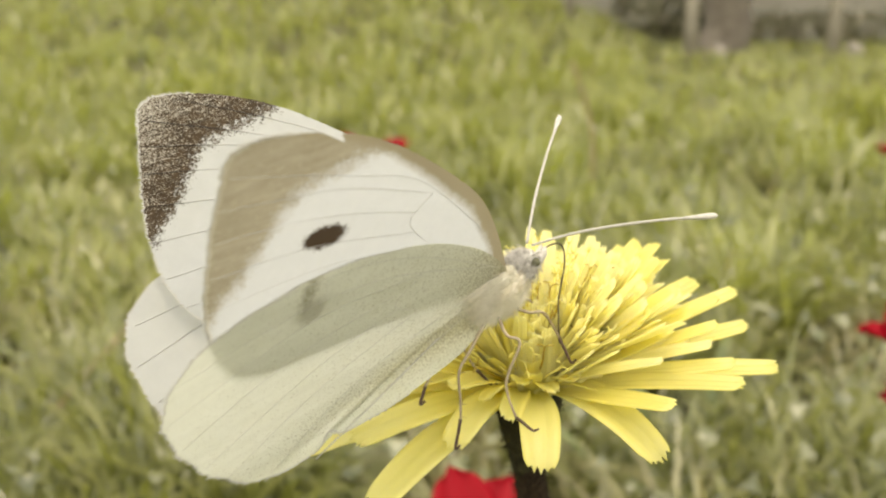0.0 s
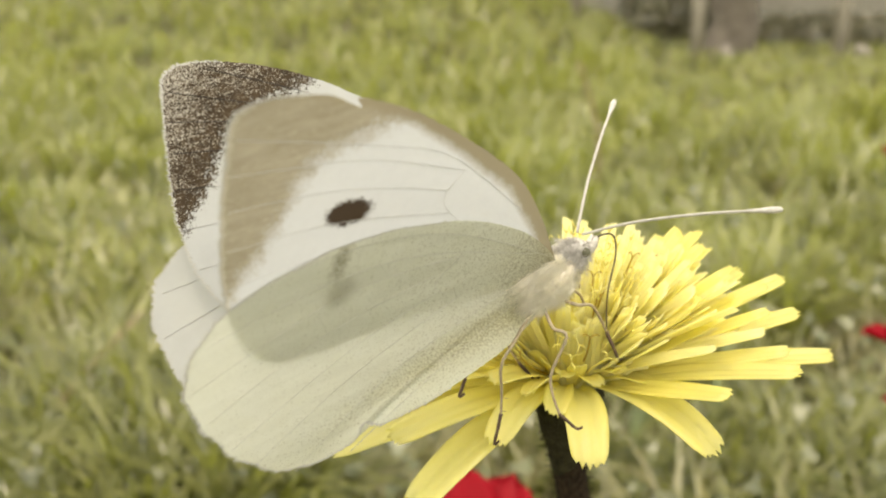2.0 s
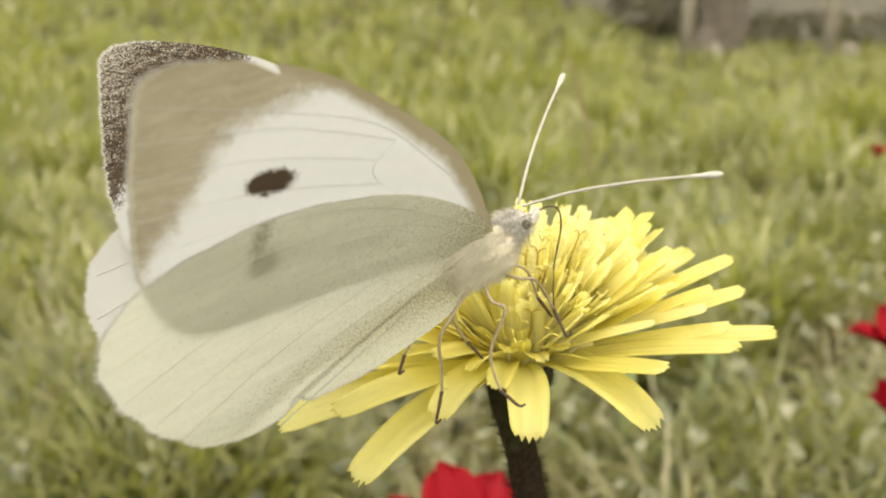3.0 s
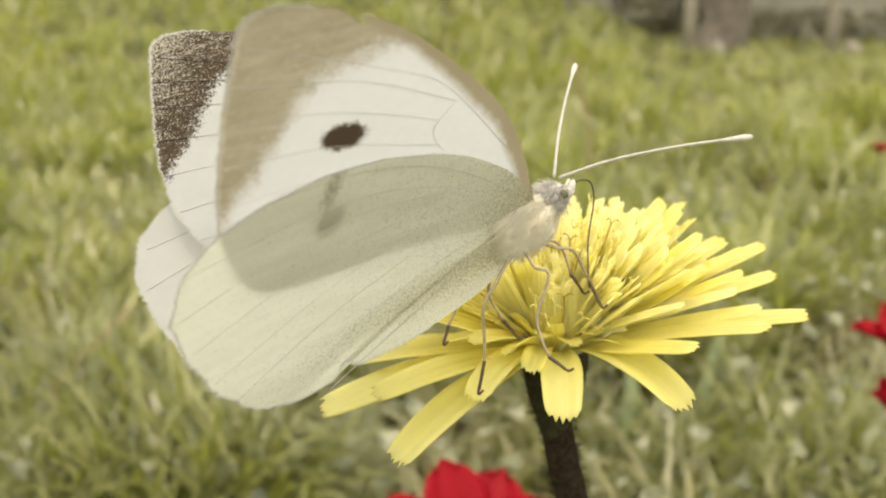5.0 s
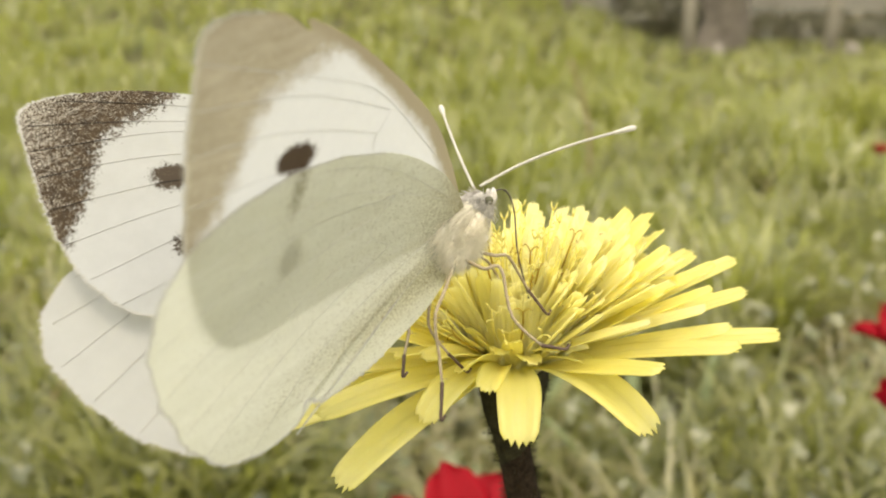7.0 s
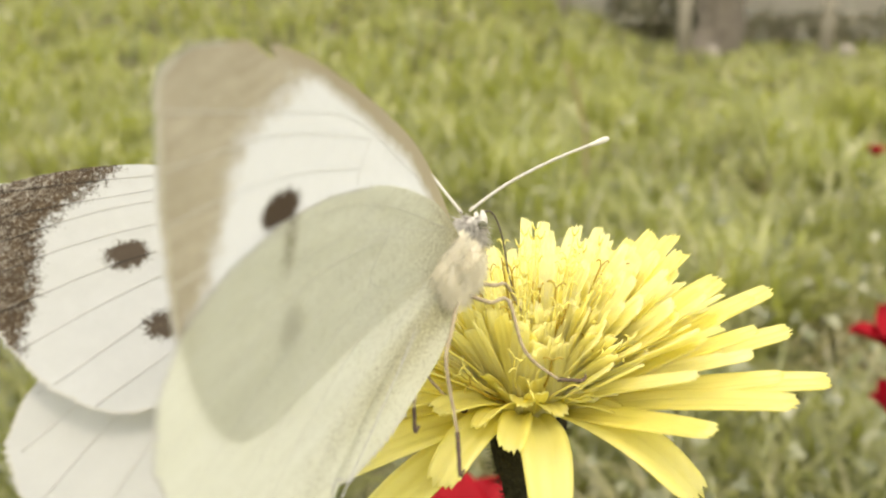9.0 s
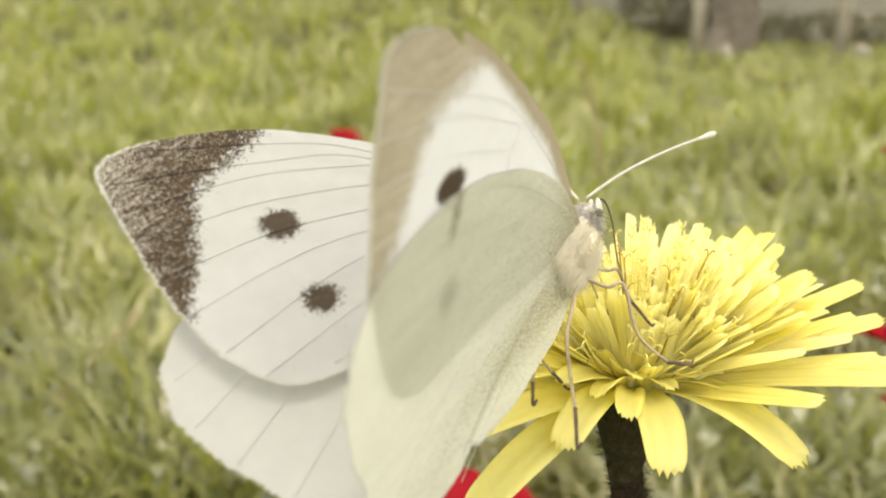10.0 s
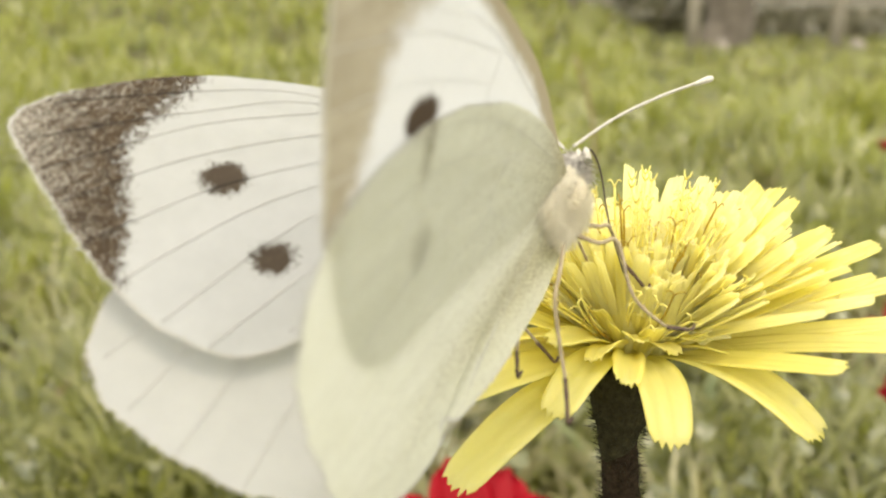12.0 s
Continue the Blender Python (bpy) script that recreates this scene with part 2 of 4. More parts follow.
M_HERB = grass_mat("herb_leaf", [(0.0, (0.05, 0.07, 0.025)), (0.5, (0.12, 0.145, 0.05)), (1.0, (0.40, 0.40, 0.25))], (0.18, 0.20, 0.06))
M_WOOD = plain("weathered_wood", (0.30, 0.265, 0.21), (0.42, 0.38, 0.31), 14, 0.85, 0.6, 0.004)
M_BARK = plain("bark", (0.10, 0.085, 0.065), (0.21, 0.18, 0.14), 18, 0.9, 0.9, 0.02)
M_RENDER = plain("pale_render", (0.58, 0.54, 0.48), (0.68, 0.64, 0.58), 5, 0.9, 0.3, 0.004)
M_HEDGE = grass_mat("hedge_leaf", [(0.0, (0.07, 0.065, 0.045)), (0.6, (0.16, 0.15, 0.10)), (1.0, (0.32, 0.27, 0.20))], (0.16, 0.15, 0.09))
M_STALK = plain("dry_stalk", (0.22, 0.15, 0.09), (0.36, 0.27, 0.17), 60, 0.8)
M_STONE = plain("pale_stone", (0.26, 0.23, 0.19), (0.38, 0.34, 0.29), 30, 0.9, 0.6, 0.004)
M_LEAF = petal_mat("broad_leaf", (0.16, 0.21, 0.07), (0.26, 0.30, 0.13), (0.28, 0.34, 0.10), 0.35)


# ---- mesh helpers ----
def part(name, bm, material, parent=None, label=""):
    me = bpy.data.meshes.new(name)
    bm.to_mesh(me)
    bm.free()
    for m in material if isinstance(material, (list, tuple)) else [material]:
        me.materials.append(m)
    for p in me.polygons:
        p.use_smooth = True
    ob = new(name, me)
    ob.parent = parent
    return tagged(ob, label)


def raw(name, verts, faces, material, parent=None, label="", kinds=None):
    me = bpy.data.meshes.new(name)
    me.from_pydata([tuple(v) for v in verts], [], faces)
    for m in material if isinstance(material, (list, tuple)) else [material]:
        me.materials.append(m)
    me.polygons.foreach_set("use_smooth", [True] * len(me.polygons))
    if kinds is not None:
        me.polygons.foreach_set("material_index", kinds)
    me.update()
    ob = new(name, me)
    ob.parent = parent
    return tagged(ob, label)


def empty(name, label, category, group="", kind=""):
    ob = new(name)
    ob.empty_display_size = 0.005
    return tagged(ob, label, category, group, kind)


def tube(bm, points, radii, sides=8):
    """A tapered tube along points, closed at both ends."""
    points = [Vector(p) for p in points]
    rings = []
    side = None
    for k, p in enumerate(points):
        d = (points[min(k + 1, len(points) - 1)] - points[max(k - 1, 0)]).normalized()
        if side is None:
            side = d.orthogonal().normalized()
        side = (side - d * side.dot(d)).normalized()
        other = d.cross(side)
        rings.append([bm.verts.new(p + (side * math.cos(a) + other * math.sin(a)) * radii[k]) for a in (2 * math.pi * j / sides for j in range(sides))])
    for a, b in zip(rings, rings[1:]):
        for j in range(sides):
            bm.faces.new((a[j], a[(j + 1) % sides], b[(j + 1) % sides], b[j]))
    bm.faces.new(rings[0][::-1])
    bm.faces.new(rings[-1])


def smooth_line(points, steps=8, closed=False):
    """Catmull-Rom through points."""
    pts = [Vector(p) for p in points]
    n = len(pts)
    out = []
    for k in range(n if closed else n - 1):
        p0, p1 = pts[(k - 1) % n] if closed or k else pts[0], pts[k]
        p2 = pts[(k + 1) % n]
        p3 = pts[(k + 2) % n] if closed or k + 2 < n else pts[-1]
        for s in range(steps):
            t = s / steps
            out.append(0.5 * (2 * p1 + (p2 - p0) * t + (2 * p0 - 5 * p1 + 4 * p2 - p3) * t * t + (3 * p1 - p0 - 3 * p2 + p3) * t ** 3))
    if not closed:
        out.append(pts[-1])
    return out


def lathe(bm, profile, sides=24, centre=(0, 0)):
    rings = []
    for r, z in profile:
        rings.append([bm.verts.new((centre[0] + r * math.cos(a), centre[1] + r * math.sin(a), z)) for a in (2 * math.pi * j / sides for j in range(sides))])
    for a, b in zip(rings, rings[1:]):
        for j in range(sides):
            bm.faces.new((a[j], a[(j + 1) % sides], b[(j + 1) % sides], b[j]))
    bm.faces.new(rings[0][::-1])
    bm.faces.new(rings[-1])


def egg(bm, centre, radii, axis=(1, 0, 0), u=20, v=14, rough=0.0):
    got = bmesh.ops.create_uvsphere(bm, u_segments=u, v_segments=v, radius=1.0)
    turn = Vector((0, 0, 1)).rotation_difference(Vector(axis)).to_matrix()
    for w in got["verts"]:
        p = Vector((w.co.x * radii[1], w.co.y * radii[2], w.co.z * radii[0]))
        if rough:
            p *= 1 + rough * noise.noise(p * 1400)
        w.co = turn @ p + Vector(centre)


# ---- ground ----
def rise(x, y):
    """Height of the meadow: level near the flowers, a low bank beyond to one side."""
    s = min(max((y - 1.6) / 4.2, 0), 1)
    s = s * s * (3 - 2 * s)
    side = min(max((0.235 - x / max(y, 0.5)) / 0.20, 0), 1)
    side = side * side * (3 - 2 * side)
    far = max(0.0, y - 9.0) * 0.004
    return s * (0.30 * side - 0.05) + 0.012 * noise.noise(Vector((x * 1.7, y * 1.7, 0))) + far


def build_ground():
    xs = sorted({0.0} | {sgn * 0.12 * 1.16 ** k for k in range(62) for sgn in (-1, 1)})
    xs = [x for x in xs if abs(x) < 900]
    ys = [-900, -300, -100, -30, -10, -4, -2, -1] + [-0.5 + 0.12 * k for k in range(90)] + [10.6 * 1.2 ** k for k in range(1, 26)]
    verts = [(x, y, rise(x, y)) for y in ys for x in xs]
    n = len(xs)
    faces = [(j * n + i, j * n + i + 1, (j + 1) * n + i + 1, (j + 1) * n + i) for j in range(len(ys) - 1) for i in range(n - 1)]
    ob = raw("ground", verts, faces, M_SOIL)
    tagged(ob, "mossy brown meadow soil between the grass", "ground", kind="structure")


def blades(name, label, material, count, area, height, width, curl, seed, lean=0.5):
    """Many single grass blades, each tapered and bent over."""
    rng = np.random.default_rng(seed)
    verts, faces = [], []
    x0, x1, y0, y1 = area
    for _ in range(count):
        f = rng.random()
        y = (y0 ** -0.6 + (y1 ** -0.6 - y0 ** -0.6) * f) ** (-1 / 0.6) if y0 > 0 else y0 + (y1 - y0) * f
        half = 0.62 * y + 0.12
        x = rng.uniform(max(x0, -half), min(x1, half))
        if y < 0.36 and abs(x) < 0.2:
            continue
        if noise.noise(Vector((x * 9, y * 9, seed * 0.7))) < -0.12:
            continue
        h = height * (0.5 if x > 0.21 * y and y > 2 else 1.0) * rng.uniform(0.45, 1.25) * (0.8 + 0.9 * noise.noise(Vector((x * 4.5, y * 4.5, seed))))
        if y0 > 0.6:
            h *= min(1, 0.6 + 0.4 * (y - y0) / 1.2)
        elif y > 1.3:
            h *= max(0.55, 1 - 0.4 * (y - 1.3))
        w = width * rng.uniform(0.6, 1.3) * (1 + 0.12 * y)
        a = rng.uniform(0, 2 * math.pi)
        bend = curl * rng.uniform(0.3, 1.5)
        ln = lean * rng.uniform(0, 1)
        dx, dy = math.cos(a), math.sin(a)
        b = a + math.pi / 2 + rng.uniform(-0.5, 0.5)
        sx, sy = math.cos(b) * w / 2, math.sin(b) * w / 2
        z0 = rise(x, y) - 0.004
        base = len(verts)
        px, pz, ang = 0.0, 0.0, ln
        steps = 5
        for k in range(steps):
            q = 1 - (k / steps) ** 2
            cx, cy = x + dx * px, y + dy * px
            verts.append((cx - sx * q, cy - sy * q, z0 + pz))
            verts.append((cx + sx * q, cy + sy * q, z0 + pz))
            px += math.sin(ang) * h / steps
            pz += math.cos(ang) * h / steps
            ang += bend / steps
        verts.append((x + dx * px, y + dy * px, max(z0 + pz, z0 + 0.004)))
        for k in range(steps - 1):
            i = base + 2 * k
            faces.append((i, i + 1, i + 3, i + 2))
        i = base + 2 * (steps - 1)
        faces.append((i, i + 1, i + 2))
    return tagged(raw(name, verts, faces, material), label, "grass", kind="stuff")


def meadow_around(count, seed):
    """The same short grass on the other sides of the flowers."""
    rng = np.random.default_rng(seed)
    verts, faces = [], []
    for _ in range(count):
        a, d = rng.uniform(0, 2 * math.pi), 0.30 + 5.2 * rng.random() ** 1.6
        x, y = d * math.sin(a), d * math.cos(a)
        if (y > 0.2 and abs(x) < 0.62 * y + 0.10) or noise.noise(Vector((x * 6, y * 6, 3.1))) < -0.2:
            continue
        h = 0.075 * rng.uniform(0.4, 1.2) * (0.8 + 0.8 * noise.noise(Vector((x * 4.5, y * 4.5, 9.0))))
        w = rng.uniform(0.003, 0.006) * (1 + 0.3 * d)
        b, lean = rng.uniform(0, 2 * math.pi), rng.uniform(0.3, 1.0)
        dx, dy, z = math.cos(b) * h * lean, math.sin(b) * h * lean, rise(x, y) - 0.004
        sx, sy = -math.sin(b) * w / 2, math.cos(b) * w / 2
        i = len(verts)
        verts += [(x - sx, y - sy, z), (x + sx, y + sy, z), (x + 0.35 * dx + sx * 0.8, y + 0.35 * dy + sy * 0.8, z + 0.62 * h), (x + 0.35 * dx - sx * 0.8, y + 0.35 * dy - sy * 0.8, z + 0.62 * h), (x + dx, y + dy, z + 0.85 * h)]
        faces += [(i, i + 1, i + 2, i + 3), (i + 3, i + 2, i + 4)]
    tagged(raw("meadow_grass", verts, faces, M_NEAR), "short green grass all round the flowers", "grass", kind="stuff")


def herb_leaves(count, seed):
    """Small lobed leaves of low herbs among the grass."""
    rng = np.random.default_rng(seed)
    verts, faces = [], []
    for _ in range(count):
        y = 0.42 + 2.2 * rng.random() ** 1.5
        x = rng.uniform(-0.62 * y, 0.62 * y)
        z = rise(x, y) + rng.uniform(0.015, 0.075)
        r = rng.uniform(0.003, 0.008)
        tilt = Euler((rng.uniform(-0.7, 0.7), rng.uniform(-0.7, 0.7), rng.uniform(0, 6.28))).to_matrix()
        b = len(verts)
        verts.append(Vector((x, y, z)))
        n = 14
        for k in range(n):
            a = 2 * math.pi * k / n
            rr = r * (0.75 + 0.25 * math.cos(3 * a) + 0.08 * math.cos(9 * a))
            verts.append(Vector((x, y, z)) + tilt @ Vector((rr * math.cos(a), rr * math.sin(a), 0.25 * rr * math.cos(2 * a))))
        for k in range(n):
            faces.append((b, b + 1 + k, b + 1 + (k + 1) % n))
    tagged(raw("herb_leaves", verts, faces, M_HERB), "small lobed herb leaves low in the grass", "leaves", kind="stuff")


# ---- yellow flower ----
FC = Vector((-1.5, 9.0, -6.0)) * MM


def petal_mesh(length, width, e0, e1, teeth=5, cup=0.18, twist=0.0, base_w=0.35, cut=0.13, tip=None):
    """A strap petal along +x: bends from slope e0 to e1 (degrees), toothed tip, shallow channel."""
    L, W = 14, 10
    verts, faces = [], []
    x = z = 0.0
    for i in range(L + 1):
        s = i / L
        e = radians(e0 + (e1 - e0) * s ** 1.2)
        w = width * (base_w + (1 - base_w) * math.sin(min(1, s / 0.62) * math.pi / 2) ** 1.2) * (1 - (tip or (0.34 if teeth < 2 else 0.22)) * max(0, (s - 0.62) / 0.38) ** 1.6)
        for j in range(W + 1):
            c = j / W * 2 - 1
            lift = cup * width * (c * c - 0.4) * (1 - 0.5 * s)
            ridge = 0.03 * width * math.cos(c * math.pi * 3)
            back = 0.0
            if s > 0.9:
                back = -0.16 * width * c * c * (s - 0.9) * 10
            if i == L and teeth > 1:
                back += cut * width * ((0.5 if j % 2 else -0.5) + 0.25 * math.sin(j * 2.3 + length * 9e3))
            tw = twist * s
            yy = c * w / 2
            up = lift + ridge
            verts.append((x + back * math.cos(e) - math.sin(e) * up, yy * math.cos(tw) - up * math.sin(tw), z + back * math.sin(e) + math.cos(e) * up + yy * math.sin(tw)))
        x += math.cos(e) * length / L
        z += math.sin(e) * length / L
    n = W + 1
    for i in range(L):
        for j in range(W):
            faces.append((i * n + j, i * n + j + 1, (i + 1) * n + j + 1, (i + 1) * n + j))
    t = 0.00010
    k = len(verts)
    verts += [(a, b, c - t) for a, b, c in verts]
    faces += [tuple(q + k for q in f[::-1]) for f in faces]
    rim = [j for j in range(n)] + [i * n + W for i in range(1, L + 1)] + [L * n + j for j in range(W - 1, -1, -1)] + [i * n for i in range(L - 1, 0, -1)]
    for a, b in zip(rim, rim[1:] + rim[:1]):
        faces.append((b, a, a + k, b + k))
    return verts, faces


def add_petal(parent, az, elev, bow, length, width, mat, name="petal", twist=0.0, roll=0.0, r0=1.6, z0=0.0, cup=0.18):
    """A petal that leaves the heart at an azimuth and a mean slope; bow: how far it arches, in degrees."""
    v, f = petal_mesh(length * MM, width * MM, elev + bow, elev - bow, twist=twist, cup=cup)
    ob = raw(name, v, f, mat, parent)
    a = radians(az)
    ob.matrix_local = Matrix.Translation(FC + Vector((r0 * math.cos(a), r0 * math.sin(a), z0)) * MM) @ pose(0, 0, 0, 0, 0, az) @ pose(0, 0, 0, roll)
    return ob


def build_yellow_flower():
    rnd = random.Random(4)
    root = empty("yellow_flower", "yellow hawkbit flower head with toothed petals on a dark hairy stem", "flower")
    # the long outer petals: azimuth, slope, arch, length, width, roll
    outer = [(-15, 14, 7, 21.6, 2.3, 18), (-34, 18, 6, 19.8, 2.7, 10), (-49, 20, 3, 16.6, 2.1, 20), (-55, -6, 33, 15.8, 3.8, 6), (-93, -12, 40, 12.8, 3.7, -3),
             (-130, -11, 38, 12.0, 3.3, 0), (-141, -21, 18, 18.6, 3.9, -6), (-167, -13, 10, 21.6, 4.4, -12), (-6, 24, 3, 19.8, 2.3, 14), (10, 26, 4, 20.6, 2.2, 12), (-24, 22, 3, 18.6, 2.0, 16), (2, 31, 3, 18.4, 1.9, 10), (-14, 30, 3, 17.6, 1.9, 10),
             (22, 27, 5, 18.6, 2.8, 10), (38, 26, 6, 18.4, 2.9, 0), (55, 26, 6, 18.0, 2.9, 0), (74, 24, 6, 18.0, 2.9, 0), (93, 22, 6, 18.0, 3.0, 0),
             (112, 17, 6, 18.5, 3.0, 0), (131, 9, 8, 18.5, 3.1, 0), (150, 0, 8, 19.0, 3.2, 0), (168, -8, 10, 19.0, 3.3, 0), (-152, -4, 12, 17.5, 3.4, -8), (-178, -4, 10, 18.0, 3.2, -8)]
    for az, el, bow, ln, w, roll in outer:
        add_petal(root, az, el, bow, ln, w, M_PET, roll=roll, cup=0.13)
    # rings of shorter florets that close towards the middle; those that face the front are short
    for count, ln, w, elev, r0, z0, shift in ((24, 17.4, 2.3, 25, 1.6, 0.3, 4), (30, 16.4, 2.0, 36, 1.7, 0.4, 11), (32, 14.8, 1.8, 47, 1.7, 0.5, 2), (32, 13.2, 1.6, 58, 1.6, 0.6, 9), (30, 12.0, 1.45, 69, 1.5, 0.6, 20), (26, 11.4, 1.3, 81, 1.3, 0.6, 0)):
        for k in range(count):
            az = (360 * k / count + shift + rnd.uniform(-7, 7) + 180) % 360 - 180
            front = max(0.0, math.cos(radians(az + 92))) ** 0.7
            tilt = 15 * math.cos(radians(az)) * math.cos(radians(elev))
            if front > 0.45 and elev < 55:
                continue
            size = ln * rnd.uniform(0.90, 1.04) * (1 - 0.36 * front * math.cos(radians(elev)) - 0.10 * front)
            size *= 1 - 0.15 * max(0.0, math.cos(radians(az - 125)))
            lift = front * (80 - elev) * 0.35
            # steeper florets take the paler yellow with the sunlight painted in
            add_petal(root, az, elev + tilt + lift + rnd.uniform(-5, 5), rnd.uniform(-3, 8), size, w * rnd.uniform(0.75, 1.15), M_PETIN_LIT if elev > 40 else M_PET, "floret", rnd.uniform(-0.5, 0.5), rnd.uniform(-14, 14) + 10 * max(0, math.cos(radians(az))), r0 * (1 + 0.5 * front), z0)
    # narrow florets that fill the open side of the fan
    for k in range(52):
        az = rnd.uniform(-42, 95)
        elev = rnd.uniform(20, 62)
        add_petal(root, az, elev, rnd.uniform(-2, 7), rnd.uniform(16.6, 20.0) - 0.09 * elev, rnd.uniform(1.1, 1.9), M_PETIN_LIT, "floret", rnd.uniform(-0.5, 0.5), rnd.uniform(-10, 24), 1.6, 0.6)
    # short young florets at the front of the head, and small curled ones at its foot
    for k in range(84):
        az = -178 + 176 * (k + 0.5) / 84 + rnd.uniform(-8, 8)
        r0 = rnd.uniform(1.4, 3.6)
        elev = 88 - 6.5 * (r0 - 1.0) + rnd.uniform(-6, 6)
        add_petal(root, az, elev, rnd.uniform(-8, 8), rnd.uniform(8.6, 11.8) - 0.35 * r0, rnd.uniform(0.9, 1.6), M_PETIN_LIT if k % 3 else M_PET, "floret", rnd.uniform(-0.8, 0.8), rnd.uniform(-20, 20), r0, 0.4)
    for k in range(16):
        az = -68 + 52 * (k + 0.5) / 16 + rnd.uniform(-4, 4)
        add_petal(root, az, rnd.uniform(32, 62), rnd.uniform(-2, 8), rnd.uniform(9.5, 12.5), rnd.uniform(1.2, 1.8), M_PETIN_LIT, "floret", rnd.uniform(-0.5, 0.5), rnd.uniform(-14, 18), 1.9, 0.4)
    for k in range(9):
        az = -165 + 145 * (k + 0.5) / 9 + rnd.uniform(-6, 6)
        add_petal(root, az, rnd.uniform(38, 60), rnd.uniform(4, 18), rnd.uniform(5.0, 7.6), rnd.uniform(1.2, 1.9), M_PET, "floret", rnd.uniform(-0.6, 0.6), rnd.uniform(-20, 20), 2.6, 0.3)
    for az, el, bow, ln, w in ((-48, 16, 26, 7.0, 2.6), (-62, 30, 34, 6.2, 2.0), (-80, 22, 40, 5.6, 2.3), (-100, 30, 38, 6.4, 2.2), (-121, 14, 30, 7.4, 2.7), (-142, 16, 26, 9.0, 2.6), (-158, 10, 20, 9.5, 2.4), (-108, 5, 30, 8.2, 2.4)):
        add_petal(root, az, el, bow, ln, w, M_PET, "floret", rnd.uniform(-0.4, 0.4), rnd.uniform(-12, 12), 2.3, 0.3)
    # forked styles
    for k in range(120):
        az = rnd.uniform(-180, 180)
        elev = rnd.uniform(38, 88)
        front = max(0.0, math.cos(radians(az + 92)))
        size = rnd.uniform(9.6, 12.9) * (1 - 0.30 * front * math.cos(radians(elev)))
        elev += 11 * math.cos(radians(az)) * math.cos(radians(elev))
        d = Vector((math.cos(radians(az)), math.sin(radians(az)), 0))
        way = d * math.cos(radians(elev)) + Vector((0, 0, math.sin(radians(elev))))
        foot = FC + (d * 1.2 + way * 3.0) * MM
        head = FC + (d * 1.2 + way * size) * MM
        mid = (foot + head) / 2 + Vector((rnd.uniform(-0.4, 0.4), rnd.uniform(-0.4, 0.4), 0)) * MM
        bm = bmesh.new()
        tube(bm, smooth_line([foot, mid, head], 4), [0.085 * MM] * 9, 6)
        spin = rnd.uniform(0, 6.28)
        across = way.cross(Vector((math.cos(spin), math.sin(spin), 0.3))).normalized()
        for sg in (-1, 1):
            side = across * sg
            curl = [head, head + (side * 0.22 + way * 0.42) * MM, head + (side * 0.5 + way * 0.62) * MM, head + (side * 0.72 + way * 0.45) * MM]
            tube(bm, smooth_line(curl, 3), [0.055 * MM] * 10, 5)
        part("style", bm, M_STYLE_D if k % 4 == 0 else M_STYLE, root)
    # a few tall styles with open forks over the crown
    for k in range(18):
        az, elev = radians(rnd.uniform(-180, 180)), radians(rnd.uniform(70, 89))
        d = Vector((math.cos(az), math.sin(az), 0))
        way = d * math.cos(elev) + Vector((0, 0, math.sin(elev)))
        foot, head = FC + (d * 1.4 + way * 4.0) * MM, FC + (d * 2.2 + way * rnd.uniform(12.4, 13.8)) * MM
        bm = bmesh.new()
        tube(bm, [foot, foot.lerp(head, 0.6), head], [0.12 * MM, 0.11 * MM, 0.09 * MM], 6)
        for sg in (-1, 1):
            side = Vector((-d.y, d.x, 0)) * sg
            tube(bm, [head, head + (side * 0.25 + way * 0.35) * MM, head + (side * 0.36 + way * 0.75) * MM], [0.08 * MM, 0.075 * MM, 0.05 * MM], 5)
        part("style", bm, M_STYLE, root)
    # crowded floret tubes that close the head
    bm = bmesh.new()
    c = (FC.x, FC.y)
    lathe(bm, [(q * MM, FC.z + z * MM) for q, z in ((1.0, -0.9), (2.6, -0.6), (3.2, 0.4), (3.2, 1.6), (2.9, 2.8), (2.3, 3.8), (1.4, 4.5), (0.3, 4.8))], 40, c)
    for v in bm.verts:
        v.co += (v.co - FC).normalized() * 0.35 * MM * noise.noise(v.co * 2500)
    part("disc", bm, M_PETIN_LIT, root, "domed yellow heart of the flower head")
    bm = bmesh.new()
    for k in range(420):
        az, elev = rnd.uniform(-math.pi, math.pi), radians(rnd.uniform(28, 88))
        if math.cos(az + 1.6) > 0.1 and elev < 1.15 and az < -1.05:
            continue
        d = Vector((math.cos(az), math.sin(az), 0))
        way = d * math.cos(elev) + Vector((0, 0, math.sin(elev)))
        foot, head = FC + (d * 1.4 + way * 1.5) * MM, FC + (d * 1.4 + way * rnd.uniform(6.0, 8.8) * (0.82 + 0.18 * math.sin(elev))) * MM
        bend = Vector((rnd.gauss(0, 0.25), rnd.gauss(0, 0.25), rnd.gauss(0, 0.25))) * MM
        tube(bm, [foot, foot.lerp(head, 0.55) + bend, head], [0.30 * MM, 0.26 * MM, 0.12 * MM], 5)
    tagged(part("floret_tubes", bm, M_PETIN_LIT, root, "crowded pale yellow floret tubes"), kind="stuff")
    # cup of bracts and the stem
    bm = bmesh.new()
    lathe(bm, [(r * MM, FC.z + z * MM) for r, z in ((1.0, -10.4), (1.5, -9.0), (2.0, -6.6), (2.8, -3.8), (3.3, -2.0), (3.3, -1.1), (2.4, -0.6), (1.0, -0.4))], 24, c)
    part("involucre", bm, M_CUP, root, "dark green hairy cup of bracts")
